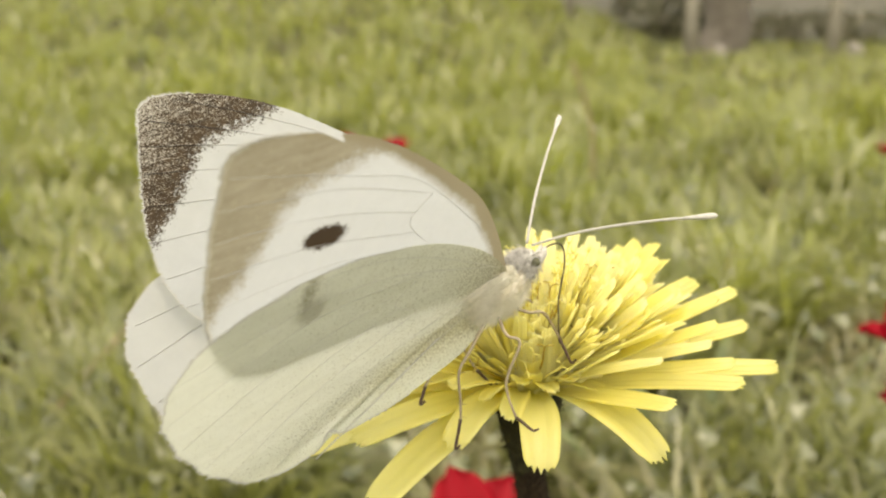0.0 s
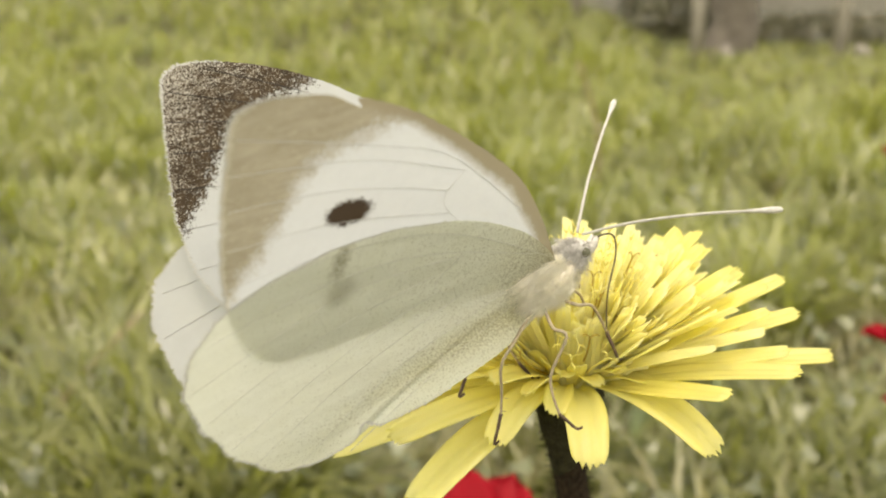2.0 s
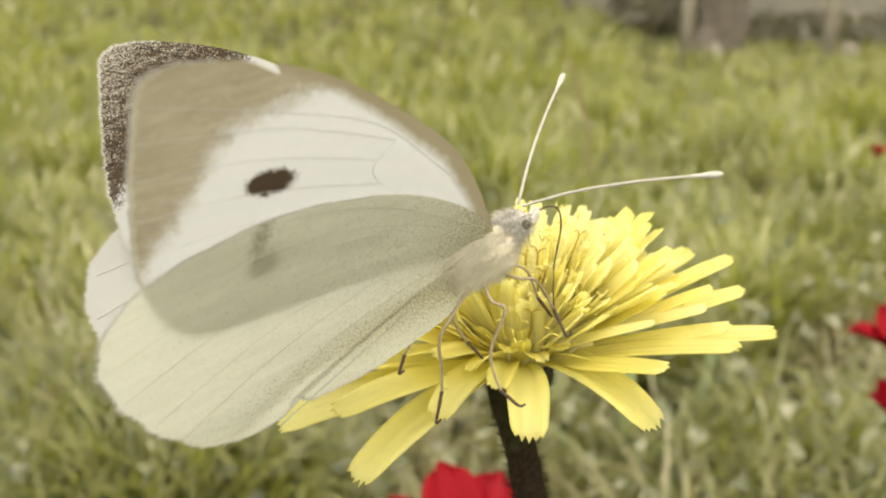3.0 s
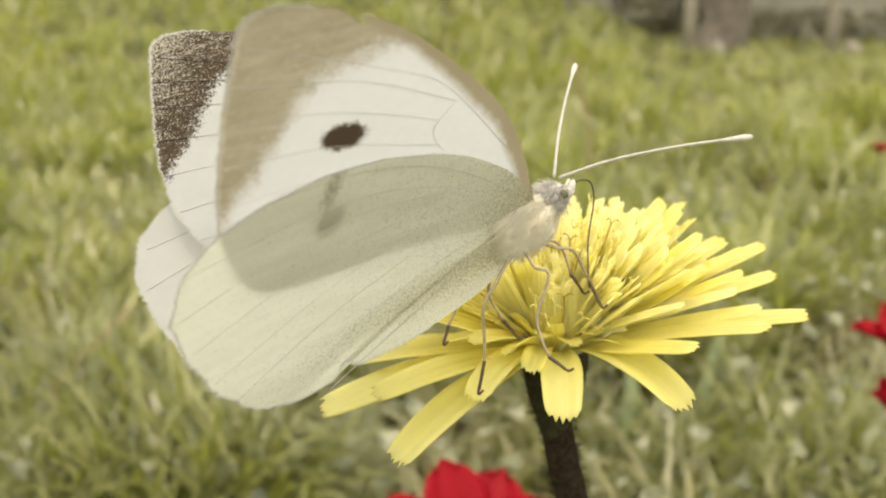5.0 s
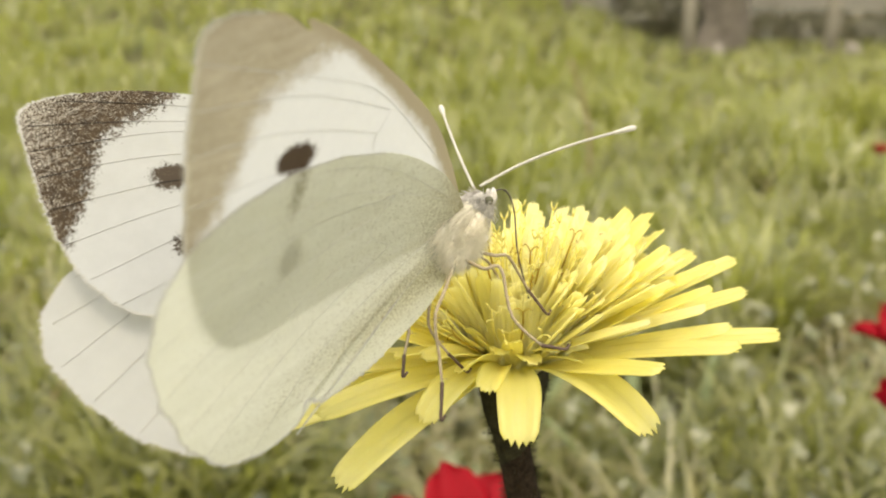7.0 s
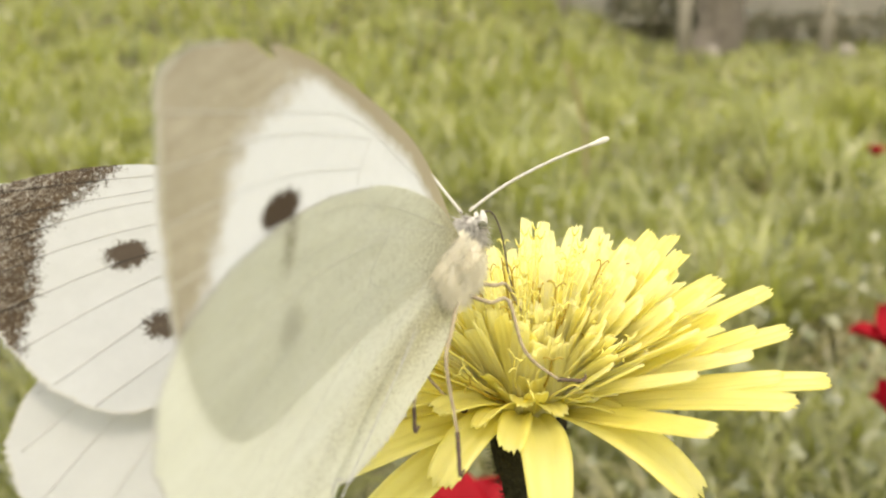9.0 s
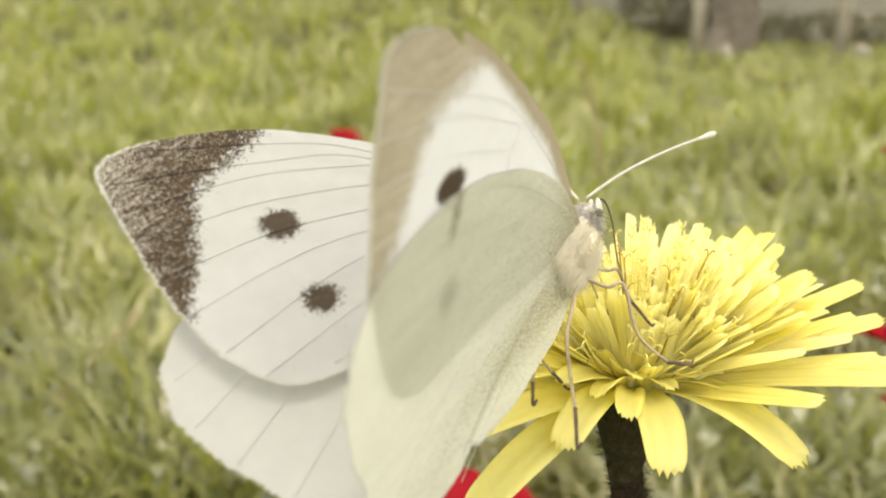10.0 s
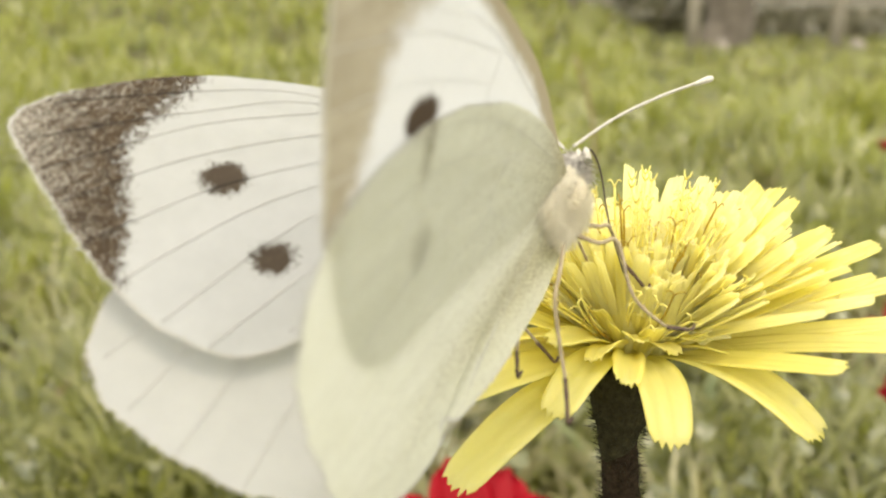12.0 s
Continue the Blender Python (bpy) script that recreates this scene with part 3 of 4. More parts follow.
    for k in range(16):
        az = k * 22.5 + rnd.uniform(-6, 6)
        v, f = petal_mesh(rnd.uniform(5.6, 6.8) * MM, 1.4 * MM, 66, 84, teeth=1, base_w=0.8)
        ob = raw("bract", v, f, M_CUP, root)
        a = radians(az)
        ob.matrix_local = Matrix.Translation(FC + Vector((1.4 * math.cos(a), 1.4 * math.sin(a), -8.0)) * MM) @ pose(0, 0, 0, 0, 0, az)
    line = smooth_line([FC + Vector(p) * MM for p in ((-0.2, 0, -5), (0.2, 0.1, -8.5), (1.0, 0.3, -13), (2.5, 0.8, -22), (6.0, 1.8, -60), (1.5, 3.0, -130), (-2, 0, -272))], 8)
    bm = bmesh.new()
    tube(bm, line, [(1.5 + 0.3 * k / len(line)) * MM for k in range(len(line))], 14)
    part("stem", bm, M_STEM, root, "dark brown hairy stem")
    bm = bmesh.new()
    for k in range(1800):
        s = rnd.random() ** 1.4 * 30
        a = rnd.uniform(0, 6.283)
        d = Vector((math.cos(a), math.sin(a), rnd.uniform(-0.2, 0.5)))
        r = 1.6 if s > 8 else 3.1 - 0.19 * s
        p = FC + Vector((0.165 * max(0, s - 5.0) + r * d.x * 0.95, 0.03 * s + r * d.y * 0.95, -2 - s)) * MM
        e = p + d * rnd.uniform(0.3, 1.0) * MM
        tube(bm, [p, e], [0.04 * MM, 0.012 * MM], 3)
    tagged(part("stem_hair", bm, M_CUP, root), kind="stuff")
    return root


# ---- butterfly ----
FORE = [(-0.2, 0.6), (-0.6, 5), (-1.9, 10), (-4.8, 15), (-8.3, 19.8), (-11.4, 23.0), (-14.4, 25.2), (-17.3, 26.6), (-19.3, 26.6), (-20.5, 24.6), (-21.9, 21.4), (-23.2, 18),
        (-24.1, 14.6), (-24.3, 11.4), (-23.4, 8.2), (-21.0, 6.3), (-16.5, 4.7), (-11, 2.9), (-6, 1.2), (-1.5, -0.2)]
HIND = [(-0.6, 2.0), (-2.3, 5.2), (-5.8, 8.9), (-10, 11.6), (-14.5, 13.6), (-18.5, 14.6), (-22, 14.9), (-25.3, 14.3), (-27.7, 12.6), (-28.9, 9.6), (-28.9, 5.8), (-28.2, 1.8),
        (-26.4, -1.4), (-23.4, -2.9), (-20.6, -3.3), (-19.2, -2.6), (-18.2, -3.5), (-14, -4.2), (-8.0, -4.2), (-4.0, -3.4), (-1.4, -2.2), (-0.2, -0.8)]
TIP_UP = ((-40, 12), (-24.2, 14.9), (-22.4, 15.9), (-20.6, 17.2), (-19.4, 18.2), (-18.2, 19.3), (-17, 20.4), (-15.6, 20.9), (-12.5, 20.7), (-9.6, 20.9), (-7, 24), (5, 40))
TIP_UN = ((-40, 12), (-24.2, 13.6), (-22.9, 15.3), (-21, 16.4), (-19.8, 17.4), (-18.4, 18.6), (-17, 20), (-15.6, 20.6), (-13.4, 20.6), (-11, 20.4), (-8.6, 19.8), (-6, 19.2), (5, 26))


def step_line(line, x):
    for (a, b), (c, d) in zip(line, line[1:]):
        if a <= x <= c:
            return b + (d - b) * (x - a) / (c - a)
    return 99.0


def edge_gap(u, v):
    """Distance from the front edge of the forewing, in millimetres."""
    best = 99.0
    for (a, b), (c, d) in zip(FORE[:7], FORE[1:7]):
        t = min(max(((u - a) * (c - a) + (v - b) * (d - b)) / ((c - a) ** 2 + (d - b) ** 2), 0), 1)
        best = min(best, math.hypot(u - a - t * (c - a), v - b - t * (d - b)))
    return best


def blob(u, v, cu, cv, ru, rv, turn):
    """Signed depth inside a turned ellipse, in millimetres."""
    c, s = math.cos(radians(turn)), math.sin(radians(turn))
    a, b = (u - cu) * c + (v - cv) * s, -(u - cu) * s + (v - cv) * c
    return (1 - math.hypot(a / ru, b / rv)) * min(ru, rv)


def camber(u, v, hind):
    """Out-of-plane shape of a wing towards its upper side, in millimetres."""
    r = math.hypot(u, v) / 30
    ang = math.atan2(-u, max(v, 1e-6)) if v > 0 else math.pi / 2 + math.atan2(-v, -u)
    w = -0.9 * r * r + 0.5 * math.sin(math.pi * r)
    w += 0.045 * min(1, r * 1.4) * math.sin(ang * (34 if not hind else 26))
    if hind and v < 0:
        w -= 0.5 * v * v / (1.6 - v)
    return w


VEINS_F = [((-0.3, 0.5), (-2.6, 8), (-6.2, 15.6), (-10.5, 20.4), (-16.4, 25.6)), ((-2.2, 7), (-6.8, 15.2), (-12, 19.6), (-19.6, 25.2)), ((-6, 13.4), (-12.7, 18.8), (-20.8, 23.2)),
           ((-7.6, 12.6), (-14.7, 17.6), (-21.7, 20.9)), ((-7.9, 10.6), (-15.5, 15.2), (-22.7, 18.3)), ((-6.5, 7.8), (-14.5, 12.5), (-23.8, 15.4)),
           ((-4.6, 5.2), (-13.4, 9.9), (-24.1, 12.2)), ((-3.2, 3.4), (-12, 6.9), (-23.8, 9.4)), ((-0.8, 0.5), (-9, 3.6), (-20.5, 6.7)), ((-6, 13.4), (-8.1, 11.8), (-6.5, 7.8))]
VEINS_H = [((-0.8, 1.5), (-8, 9.2), (-16, 13.6), (-23.5, 15.2)), ((-2, 2.6), (-13, 10.2), (-26.8, 13.4)), ((-7.5, 6.6), (-17, 9.8), (-28.4, 10.4)), ((-10, 6.2), (-18.5, 7.4), (-28.6, 7.0)),
           ((-10.3, 4.6), (-19, 4.4), (-28.2, 3.2)), ((-8.5, 2.8), (-17.5, 2.0), (-27.2, 0.2)), ((-2, 0.4), (-15, -0.4), (-25.4, -2.4)), ((-1.2, -0.6), (-12, -2.5), (-21.2, -3.8)), ((-7.5, 6.6), (-10.3, 5.2), (-8.5, 2.8))]


def build_wing(root, name, side, hind, notch, label, seed):
    """One wing: a cambered membrane with its fringe and veins. side: -1 right, 1 left. The wing lies in x (forward) and z (outward)."""
    rnd = random.Random(seed)
    line = [Vector((p.x, p.y, 0)) for p in smooth_line([(u, v, 0) for u, v in (HIND if hind else FORE)], 18)]
    if hind and side > 0:
        # the far hindwing is turned a little further out
        line = [Matrix.Rotation(radians(-2.0), 3, "Z") @ p * 1.01 for p in line]
        line = [Vector((p.x, max(p.y, -1.6 + 0.06 * (p.x + 20) if p.x > -23 else -9), 0)) for p in line]
    rim = []
    for k, p in enumerate(line):
        r = p.length
        out = p / max(r, 0.01)
        jag = 0.0
        if r > 12:
            jag = 0.10 * noise.noise(Vector((k * 0.55, seed, 0))) + 0.09 * rnd.uniform(-1, 1)
            if hind:
                jag += 0.09 * math.sin(k * 0.33)
        if notch and not hind:
            jag -= 1.6 * math.exp(-(((p.x + 12.9) ** 2 + (p.y - 24.1) ** 2) / 0.32))
        rim.append(p + out * jag)
    K, n = 44, len(rim)
    off = side * (0.14 if hind else -0.14)
    verts, uvs = [], []
    for i in range(K + 1):
        s = (i / K) ** 0.85
        for p in rim:
            u, v = p.x * s, p.y * s
            verts.append((u * MM, (off - side * camber(u, v, hind)) * MM, v * MM))
            uvs.append((u, v))
    faces = []
    for i in range(K):
        for j in range(n - 1):
            quad = (i * n + j, i * n + j + 1, (i + 1) * n + j + 1, (i + 1) * n + j)
            faces.append(quad if side > 0 else quad[::-1])
    under = side < 0
    ob = raw(name, verts, faces, (M_HN if under else M_HU) if hind else (M_UN if under else M_UP), root, label)
    me = ob.data
    tip, spot, costa, dust = [], [], [], []
    edge_of = [(i / K) ** 0.85 if rim[j].x < -18 else 0.0 for i in range(K + 1) for j in range(n)]
    for k, (u, v) in enumerate(uvs):
        if hind:
            tip.append(-9)
            spot.append(max(blob(u, v, -15.9, 12.9, 1.7, 0.55, 50), blob(u, v, -15.2, 13.9, 0.7, 0.5, 20)))
            costa.append(-9)
            r = math.hypot(u, v)
            fold = math.exp(-((v + 2.2 + 0.05 * u) / 2.0) ** 2) * 1.1
            dust.append(max(1.3 - r / 10, fold * min(1, r / 6) * (1.2 - r / 30), 0.62 - r / 70))
        else:
            tip.append((v - step_line(TIP_UN if under else TIP_UP, u)) * 0.8)
            if under:
                spot.append(max(blob(u, v, -14.7, 15.6, 1.75, 1.05, -25), blob(u, v, -17.1, 9.6, 1.3, 1.0, 20)))
            else:
                spot.append(max(blob(u, v, -14.85, 15.35, 1.45, 1.2, -40), blob(u, v, -17.4, 10.0, 1.35, 1.05, -40), blob(u, v, -17.6, 7.3, 0.35, 0.7, 60) - 0.25))
            costa.append((1.5 if u > -5 else max(0.6, 1.5 + (u + 5) * 0.09)) - edge_gap(u, v) if under and u > -15 else -9)
            dust.append(0)
    for key, values in (("tip", tip), ("spot", spot), ("costa", costa), ("dust", dust), ("rim", edge_of)):
        me.attributes.new(key, "FLOAT", "POINT").data.foreach_set("value", values)
    # a fringe of fine scales along the outer margin
    hairs, strands = [], []
    for j in range(1, n - 1):
        p = rim[j]
        if p.length < 13 or (not hind and p.x > -15):
            continue
        out = p.normalized()
        for q in range(5):
            c = rim[j].lerp(rim[j + 1], rnd.random())
            d = (out + Vector((rnd.gauss(0, 0.25), rnd.gauss(0, 0.25), 0))).normalized() * rnd.uniform(0.08, 0.32)
            w = Vector((-d.y, d.x, 0)).normalized() * 0.035
            k = len(hairs)
            for e in (c - out * 0.1 - w, c - out * 0.1 + w, c + d):
                hairs.append((e.x * MM, (off - side * camber(e.x, e.y, hind) + rnd.uniform(-0.03, 0.03)) * MM, e.y * MM))
            strands.append((k, k + 1, k + 2))
    tagged(raw("fringe", hairs, strands, M_FR, ob), kind="stuff")
    # veins: fine ribs that stand proud of the membrane
    for pts in (VEINS_H if hind else VEINS_F[under:]):
        bm = bmesh.new()
        curve = smooth_line([(u, v, 0) for u, v in pts], 10)
        path = [Vector((p.x, off - side * (camber(p.x, p.y, hind) + (0.03 if side > 0 else 0.0)), p.y)) * MM for p in curve]
        tube(bm, path, [((0.030 if under else 0.042) - 0.010 * k / len(path)) * MM for k in range(len(path))], 6)
        vein = part("vein", bm, (M_VEIN_U if under else M_VEIN) if hind else (M_VEIN_F if under else M_VEIN), ob).data
        ends = []
        for p in vein.vertices:
            u, v = p.co.x / MM, p.co.z / MM
            ends.append(-9.0 if hind or under else max(v - step_line(TIP_UP, u), 2 * blob(u, v, -14.85, 15.35, 1.45, 1.2, -40), 2 * blob(u, v, -17.4, 10.0, 1.35, 1.05, -40)))
        vein.attributes.new("tip", "FLOAT", "POINT").data.foreach_set("value", ends)
    return ob


def leg_part(root, name, line):
    """A leg along a line of joints in the butterfly's space, turned about its first point; the last stretch is the foot."""
    pts = [Vector(p) - Vector(line[0]) for p in line]
    bm = bmesh.new()
    path = [p * MM for p in smooth_line(pts[:-1], 5)]
    tube(bm, path, [(0.16 - 0.06 * k / len(path)) * MM for k in range(len(path))], 8)
    for k in range(10, len(path) - 1, 3):
        tube(bm, [path[k], path[k] + Vector((0.35, -0.2, -0.35)) * MM], [0.04 * MM, 0.01 * MM], 4)
    ob = part(name, bm, M_LEG, root)
    bm = bmesh.new()
    path = [p * MM for p in smooth_line([pts[-2], pts[-2].lerp(pts[-1], 0.5), pts[-1], pts[-1] + Vector((0.5, -0.1, 0.05))], 4)]
    tube(bm, path, [(0.15 - 0.06 * k / len(path) + 0.02 * (k % 3 == 0)) * MM for k in range(len(path))], 6)
    part("tarsus", bm, M_FOOT, ob, "dark jointed foot")
    ob.matrix_local = Matrix.Translation(Vector(line[0]) * MM)
    return ob


LEGS = {
    "front_leg": ((-1.0, -0.6, -3.0), (0.2, -0.8, -4.3), (1.3, -0.7, -5.1), (1.9, 0.0, -7.0), (2.2, 0.5, -9.0), (2.0, -0.2, -11.4)),
    "middle_leg": ((-2.6, -1.0, -2.8), (-2.6, -2.4, -3.8), (-1.8, -3.1, -4.5), (-3.4, -3.2, -7.8), (-3.2, -4.1, -10.8), (-2.1, -4.9, -12.1)),
    "hind_leg": ((-3.6, -0.9, -2.4), (-6.2, -1.5, -3.0), (-8.2, -1.7, -3.7), (-9.7, -1.4, -6.1), (-10.9, -1.5, -7.6), (-13.0, -1.7, -9.4)),
    "far_front_leg": ((-1.6, 1.4, -3.3), (1.0, 2.4, -4.4), (2.4, 3.2, -6.2), (2.4, 3.6, -9.0), (3.0, 3.9, -11.5)),
    "far_middle_leg": ((-3.4, 1.5, -3.3), (-3.4, 4.0, -4.6), (-4.6, 5.4, -7.0), (-4.4, 5.6, -10.0), (-3.6, 6.0, -12.6)),
    "far_hind_leg": ((-5.4, 1.3, -3.0), (-8.0, 1.3, -3.6), (-9.0, 1.3, -4.6), (-10.3, 1.4, -5.6), (-11.4, 1.5, -6.8)),
}
FEELERS = {"ra": ((3.2, -0.1, 0.5), (13.7, -10.2, -1.0), (18.3, -4.2, -4.1)), "la": ((3.2, 0.7, 0.5), (15.1, 9.5, 4.8), (13.3, 11.6, 5.4))}


def build_butterfly():
    root = empty("butterfly", "white butterfly with black wing tips, standing on a yellow flower", "butterfly")
    made = {
        "rh": build_wing(root, "hindwing", -1, True, False, "pale cream-green hindwing dusted grey", 11),
        "rf": build_wing(root, "forewing", -1, False, True, "white forewing with a chipped tan tip and black spot", 12),
        "lh": build_wing(root, "hindwing", 1, True, False, "white hindwing with pale veins", 13),
        "lf": build_wing(root, "forewing", 1, False, False, "white forewing with blackish tip and two black spots", 14),
    }
    bm = bmesh.new()
    egg(bm, Vector((-0.7, 0.1, -1.3)) * MM, [v * MM for v in (2.5, 1.25, 1.65)], (1, 0, 0.06), rough=0.05)
    part("thorax", bm, M_FUR, root, "cream furry thorax")
    bm = bmesh.new()
    path = [Vector(p) * MM for p in smooth_line([(-3, 0.8, -0.9), (-7, 1.3, -0.5), (-12, 1.4, -0.3), (-16.0, 1.4, -0.2)], 5)]
    tube(bm, path, [v * MM for v in (0.8, 0.8, 0.8, 0.8, 0.8, 0.8, 0.78, 0.77, 0.75, 0.73, 0.7, 0.66, 0.6, 0.52, 0.42, 0.25)], 14)
    part("abdomen", bm, M_ABD, root)
    bm = bmesh.new()
    egg(bm, Vector((2.1, 0.2, -0.6)) * MM, [v * MM for v in (1.25, 1.1, 1.12)], rough=0.06)
    head = part("head", bm, M_HEAD, root, "greyish white furry head")
    for sg in (-1, 1):
        bm = bmesh.new()
        egg(bm, Vector((2.5, 0.2 + sg * 0.92, -0.65)) * MM, [v * MM for v in (0.48, 0.40, 0.56)])
        part("eye", bm, M_EYE, head, "round grey-green eye")
        bm = bmesh.new()
        path = [Vector(p) * MM for p in smooth_line([(2.9, 0.2 + sg * 0.35, -1.1), (3.7, 0.2 + sg * 0.35, -0.9), (4.3, 0.2 + sg * 0.3, -0.3)], 4)]
        tube(bm, path, [v * MM for v in (0.3, 0.34, 0.36, 0.36, 0.34, 0.3, 0.24, 0.18, 0.08)], 7)
        part("palp", bm, M_HEAD, head)
    bm = bmesh.new()
    path = [Vector(p) * MM for p in smooth_line([(2.9, 0.1, -1.2), (4.8, 0.7, -0.9), (6.2, 1.0, -1.7), (5.8, 1.0, -3.4), (3.8, 1.0, -6.2), (2.2, 1.0, -9.8)], 7)]
    tube(bm, path, [(0.085 - 0.02 * k / len(path)) * MM for k in range(len(path))], 7)
    part("proboscis", bm, M_TONGUE, head, "thin dark elbowed proboscis")
    for key, (start, end, _) in FEELERS.items():
        b = Vector(end) - Vector(start)
        up = Vector((0, 0, 1)) * 0.5
        path = [p * MM for p in smooth_line([Vector(), b * 0.3 + up, b * 0.66 + up * 0.9, b], 8)]
        bm = bmesh.new()
        tube(bm, path, [(0.115 + 0.014 * (k % 2)) * MM for k in range(len(path))], 8)
        ob = part("antenna", bm, M_ANT, root)
        tail = (path[-1] - path[-4]).normalized()
        bm = bmesh.new()
        tube(bm, [path[-1] + tail * s * MM for s in (-2.0, -1.2, -0.5, 0.1, 0.45, 0.6)], [v * MM for v in (0.13, 0.17, 0.24, 0.27, 0.20, 0.07)], 10)
        part("antenna_club", bm, M_CLUB, ob, "pale club tip")
        ob.matrix_local = Matrix.Translation(Vector(start) * MM)
        made[key] = ob
    for key, line in LEGS.items():
        made[key] = leg_part(root, key.replace("far_", ""), line)
    rnd = random.Random(6)
    for name, host, count, c, rad in (("thorax_hair", "thorax", 7000, (-0.7, 0.1, -1.3), (2.4, 1.2, 1.6)), ("head_hair", "head", 1500, (2.1, 0.2, -0.6), (1.2, 1.05, 1.07))):
        bm = bmesh.new()
        for k in range(count):
            d = Vector((rnd.gauss(0, 1), rnd.gauss(0, 1), rnd.gauss(0, 1))).normalized()
            p = Vector(c) + Vector((d.x * rad[0], d.y * rad[1], d.z * rad[2]))
            q = p + (d * rnd.uniform(0.3, 0.95) + Vector((-rnd.uniform(0.3, 1.3), 0, -0.25)) + Vector((rnd.gauss(0, 0.15), rnd.gauss(0, 0.15), rnd.gauss(0, 0.15))))
            tube(bm, [p * MM, q * MM], [0.034 * MM, 0.008 * MM], 3)
        if host == "thorax":
            # long hair that lies back over the wing roots
            for k in range(3200):
                p = Vector((rnd.uniform(-3.2, 0.6), rnd.choice((-1, 1)) * rnd.uniform(0.8, 1.4), rnd.uniform(-2.7, 0.6)))
                q = p + Vector((-rnd.uniform(0.8, 2.4), rnd.uniform(-0.35, 0.35), rnd.gauss(-0.1, 0.35)))
                tube(bm, [p * MM, q * MM], [0.03 * MM, 0.006 * MM], 3)
        hair = part(name, bm, M_HEAD if host == "head" else M_HAIR, next(o for o in root.children if o.name.startswith(host)))
        tagged(hair, kind="stuff")
    return root, made


# ---- red anemones ----
def build_anemone(at, size, tip, turn, petals=7, seed=1, label="red anemone flower on a thin stem in the grass"):
    """A cupped red flower whose heart is at the given place; its stem goes down to the meadow."""
    rnd = random.Random(seed)
    root = empty("red_anemone", label, "flower", "red anemones")
    root.matrix_world = pose(*at)
    lean = pose(0, 0, 0, tip, 0, turn)
    for k in range(petals):
        v, f = petal_mesh(size * rnd.uniform(0.46, 0.56), size * rnd.uniform(0.30, 0.37), 62 + rnd.uniform(-6, 8), 24 + rnd.uniform(-16, 18), teeth=1, cup=0.2, base_w=0.3, tip=rnd.uniform(0.72, 0.9))
        ob = raw("petal", v, f, M_RED, root)
        ob.matrix_local = lean @ pose(0, 0, 0, 0, 0, 360 * k / petals + rnd.uniform(-7, 7)) @ pose(size * 0.03, 0, 0)
    bm = bmesh.new()
    egg(bm, lean @ Vector((0, 0, size * 0.10)), [size * 0.10, size * 0.10, size * 0.10], rough=0.1)
    part("flower_eye", bm, M_BLACK, root, "black seed knob")
    g = rise(at[0], at[1]) - at[2] - 0.005
    bm = bmesh.new()
    tube(bm, smooth_line([(0, 0, 0.002), (size * 0.05, 0.004, g * 0.45), (size * 0.2, 0.01, g)], 7), [0.0013] * 15, 8)
    part("stem", bm, M_GSTEM, root)
    return root


def build_stalk(a, b, r, bow):
    """A dry bent stalk from the ground at a to its broken end at b."""
    a, b = Vector(a), Vector(b)
    bm = bmesh.new()
    tube(bm, smooth_line([a, a.lerp(b, 0.5) + Vector(bow), b], 8), [r * (1 - 0.5 * k / 16) for k in range(17)], 8)
    stalk = part("dry_stalk", bm, M_STALK)
    tagged(stalk, "dry brown bent stalk lying in the grass", "stalk", "dry stalks")


def build_broad_leaf(at, turn, length, width, e0, e1, label):
    v, f = petal_mesh(length, width, e0, e1, teeth=1, cup=0.25, base_w=0.5)
    leaf = raw("broad_leaf", v, f, M_LEAF)
    leaf.matrix_world = pose(at[0], at[1], rise(at[0], at[1]), 0, 0, turn)
    tagged(leaf, label, "leaf", "broad leaves")


# ---- far side of the meadow ----
def build_post(x, y, w, h, turn):
    root = empty("fence_post", "weathered grey wooden fence post in the grass", "post", "fence posts")
    root.matrix_world = pose(x, y, rise(x, y) - 0.03, 0, 0, turn)
    bm = bmesh.new()
    tube(bm, [(0, 0, 0), (0.003, 0, h * 0.4), (0, 0.004, h - 0.03), (0, 0.004, h)], [w / 2, w / 2, w / 2.1, w / 2.6], 10)
    part("post", bm, M_WOOD, root)
    return root


def build_trunk(x, y, r):
    root = empty("tree", "dark brown tree trunk behind the fence", "tree")
    root.matrix_world = pose(x, y, rise(x, y) - 0.05)
    bm = bmesh.new()
    tube(bm, smooth_line([(0, 0, 0), (0.02, 0, 0.25), (0, 0.02, 0.8), (0.05, 0.03, 1.7), (0.03, 0.1, 5.2)], 5), [r * (1.35 - 0.75 * min(1, (k / 4)) * 0.35 - 0.02 * k) for k in range(21)], 16)
    for v in bm.verts:
        v.co += Vector((v.co.x, v.co.y, 0)).normalized() * 0.03 * noise.noise(v.co * 9)
    part("trunk", bm, M_BARK, root)
    rnd = random.Random(2)
    verts, faces = [], []
    for k in range(2600):
        p = Vector((rnd.gauss(0, 0.8), rnd.gauss(0, 0.8), 5.6 + rnd.gauss(0, 0.5)))
        t = Euler((rnd.uniform(0, 6), rnd.uniform(0, 6), rnd.uniform(0, 6))).to_matrix()
        b = len(verts)
        verts += [p + t @ Vector(q) for q in ((-0.06, 0, 0), (0, -0.025, 0.01), (0.07, 0, 0), (0, 0.025, 0.01))]
        faces.append((b, b + 1, b + 2, b + 3))
    raw("crown", verts, faces, M_HEDGE, root)
    return root


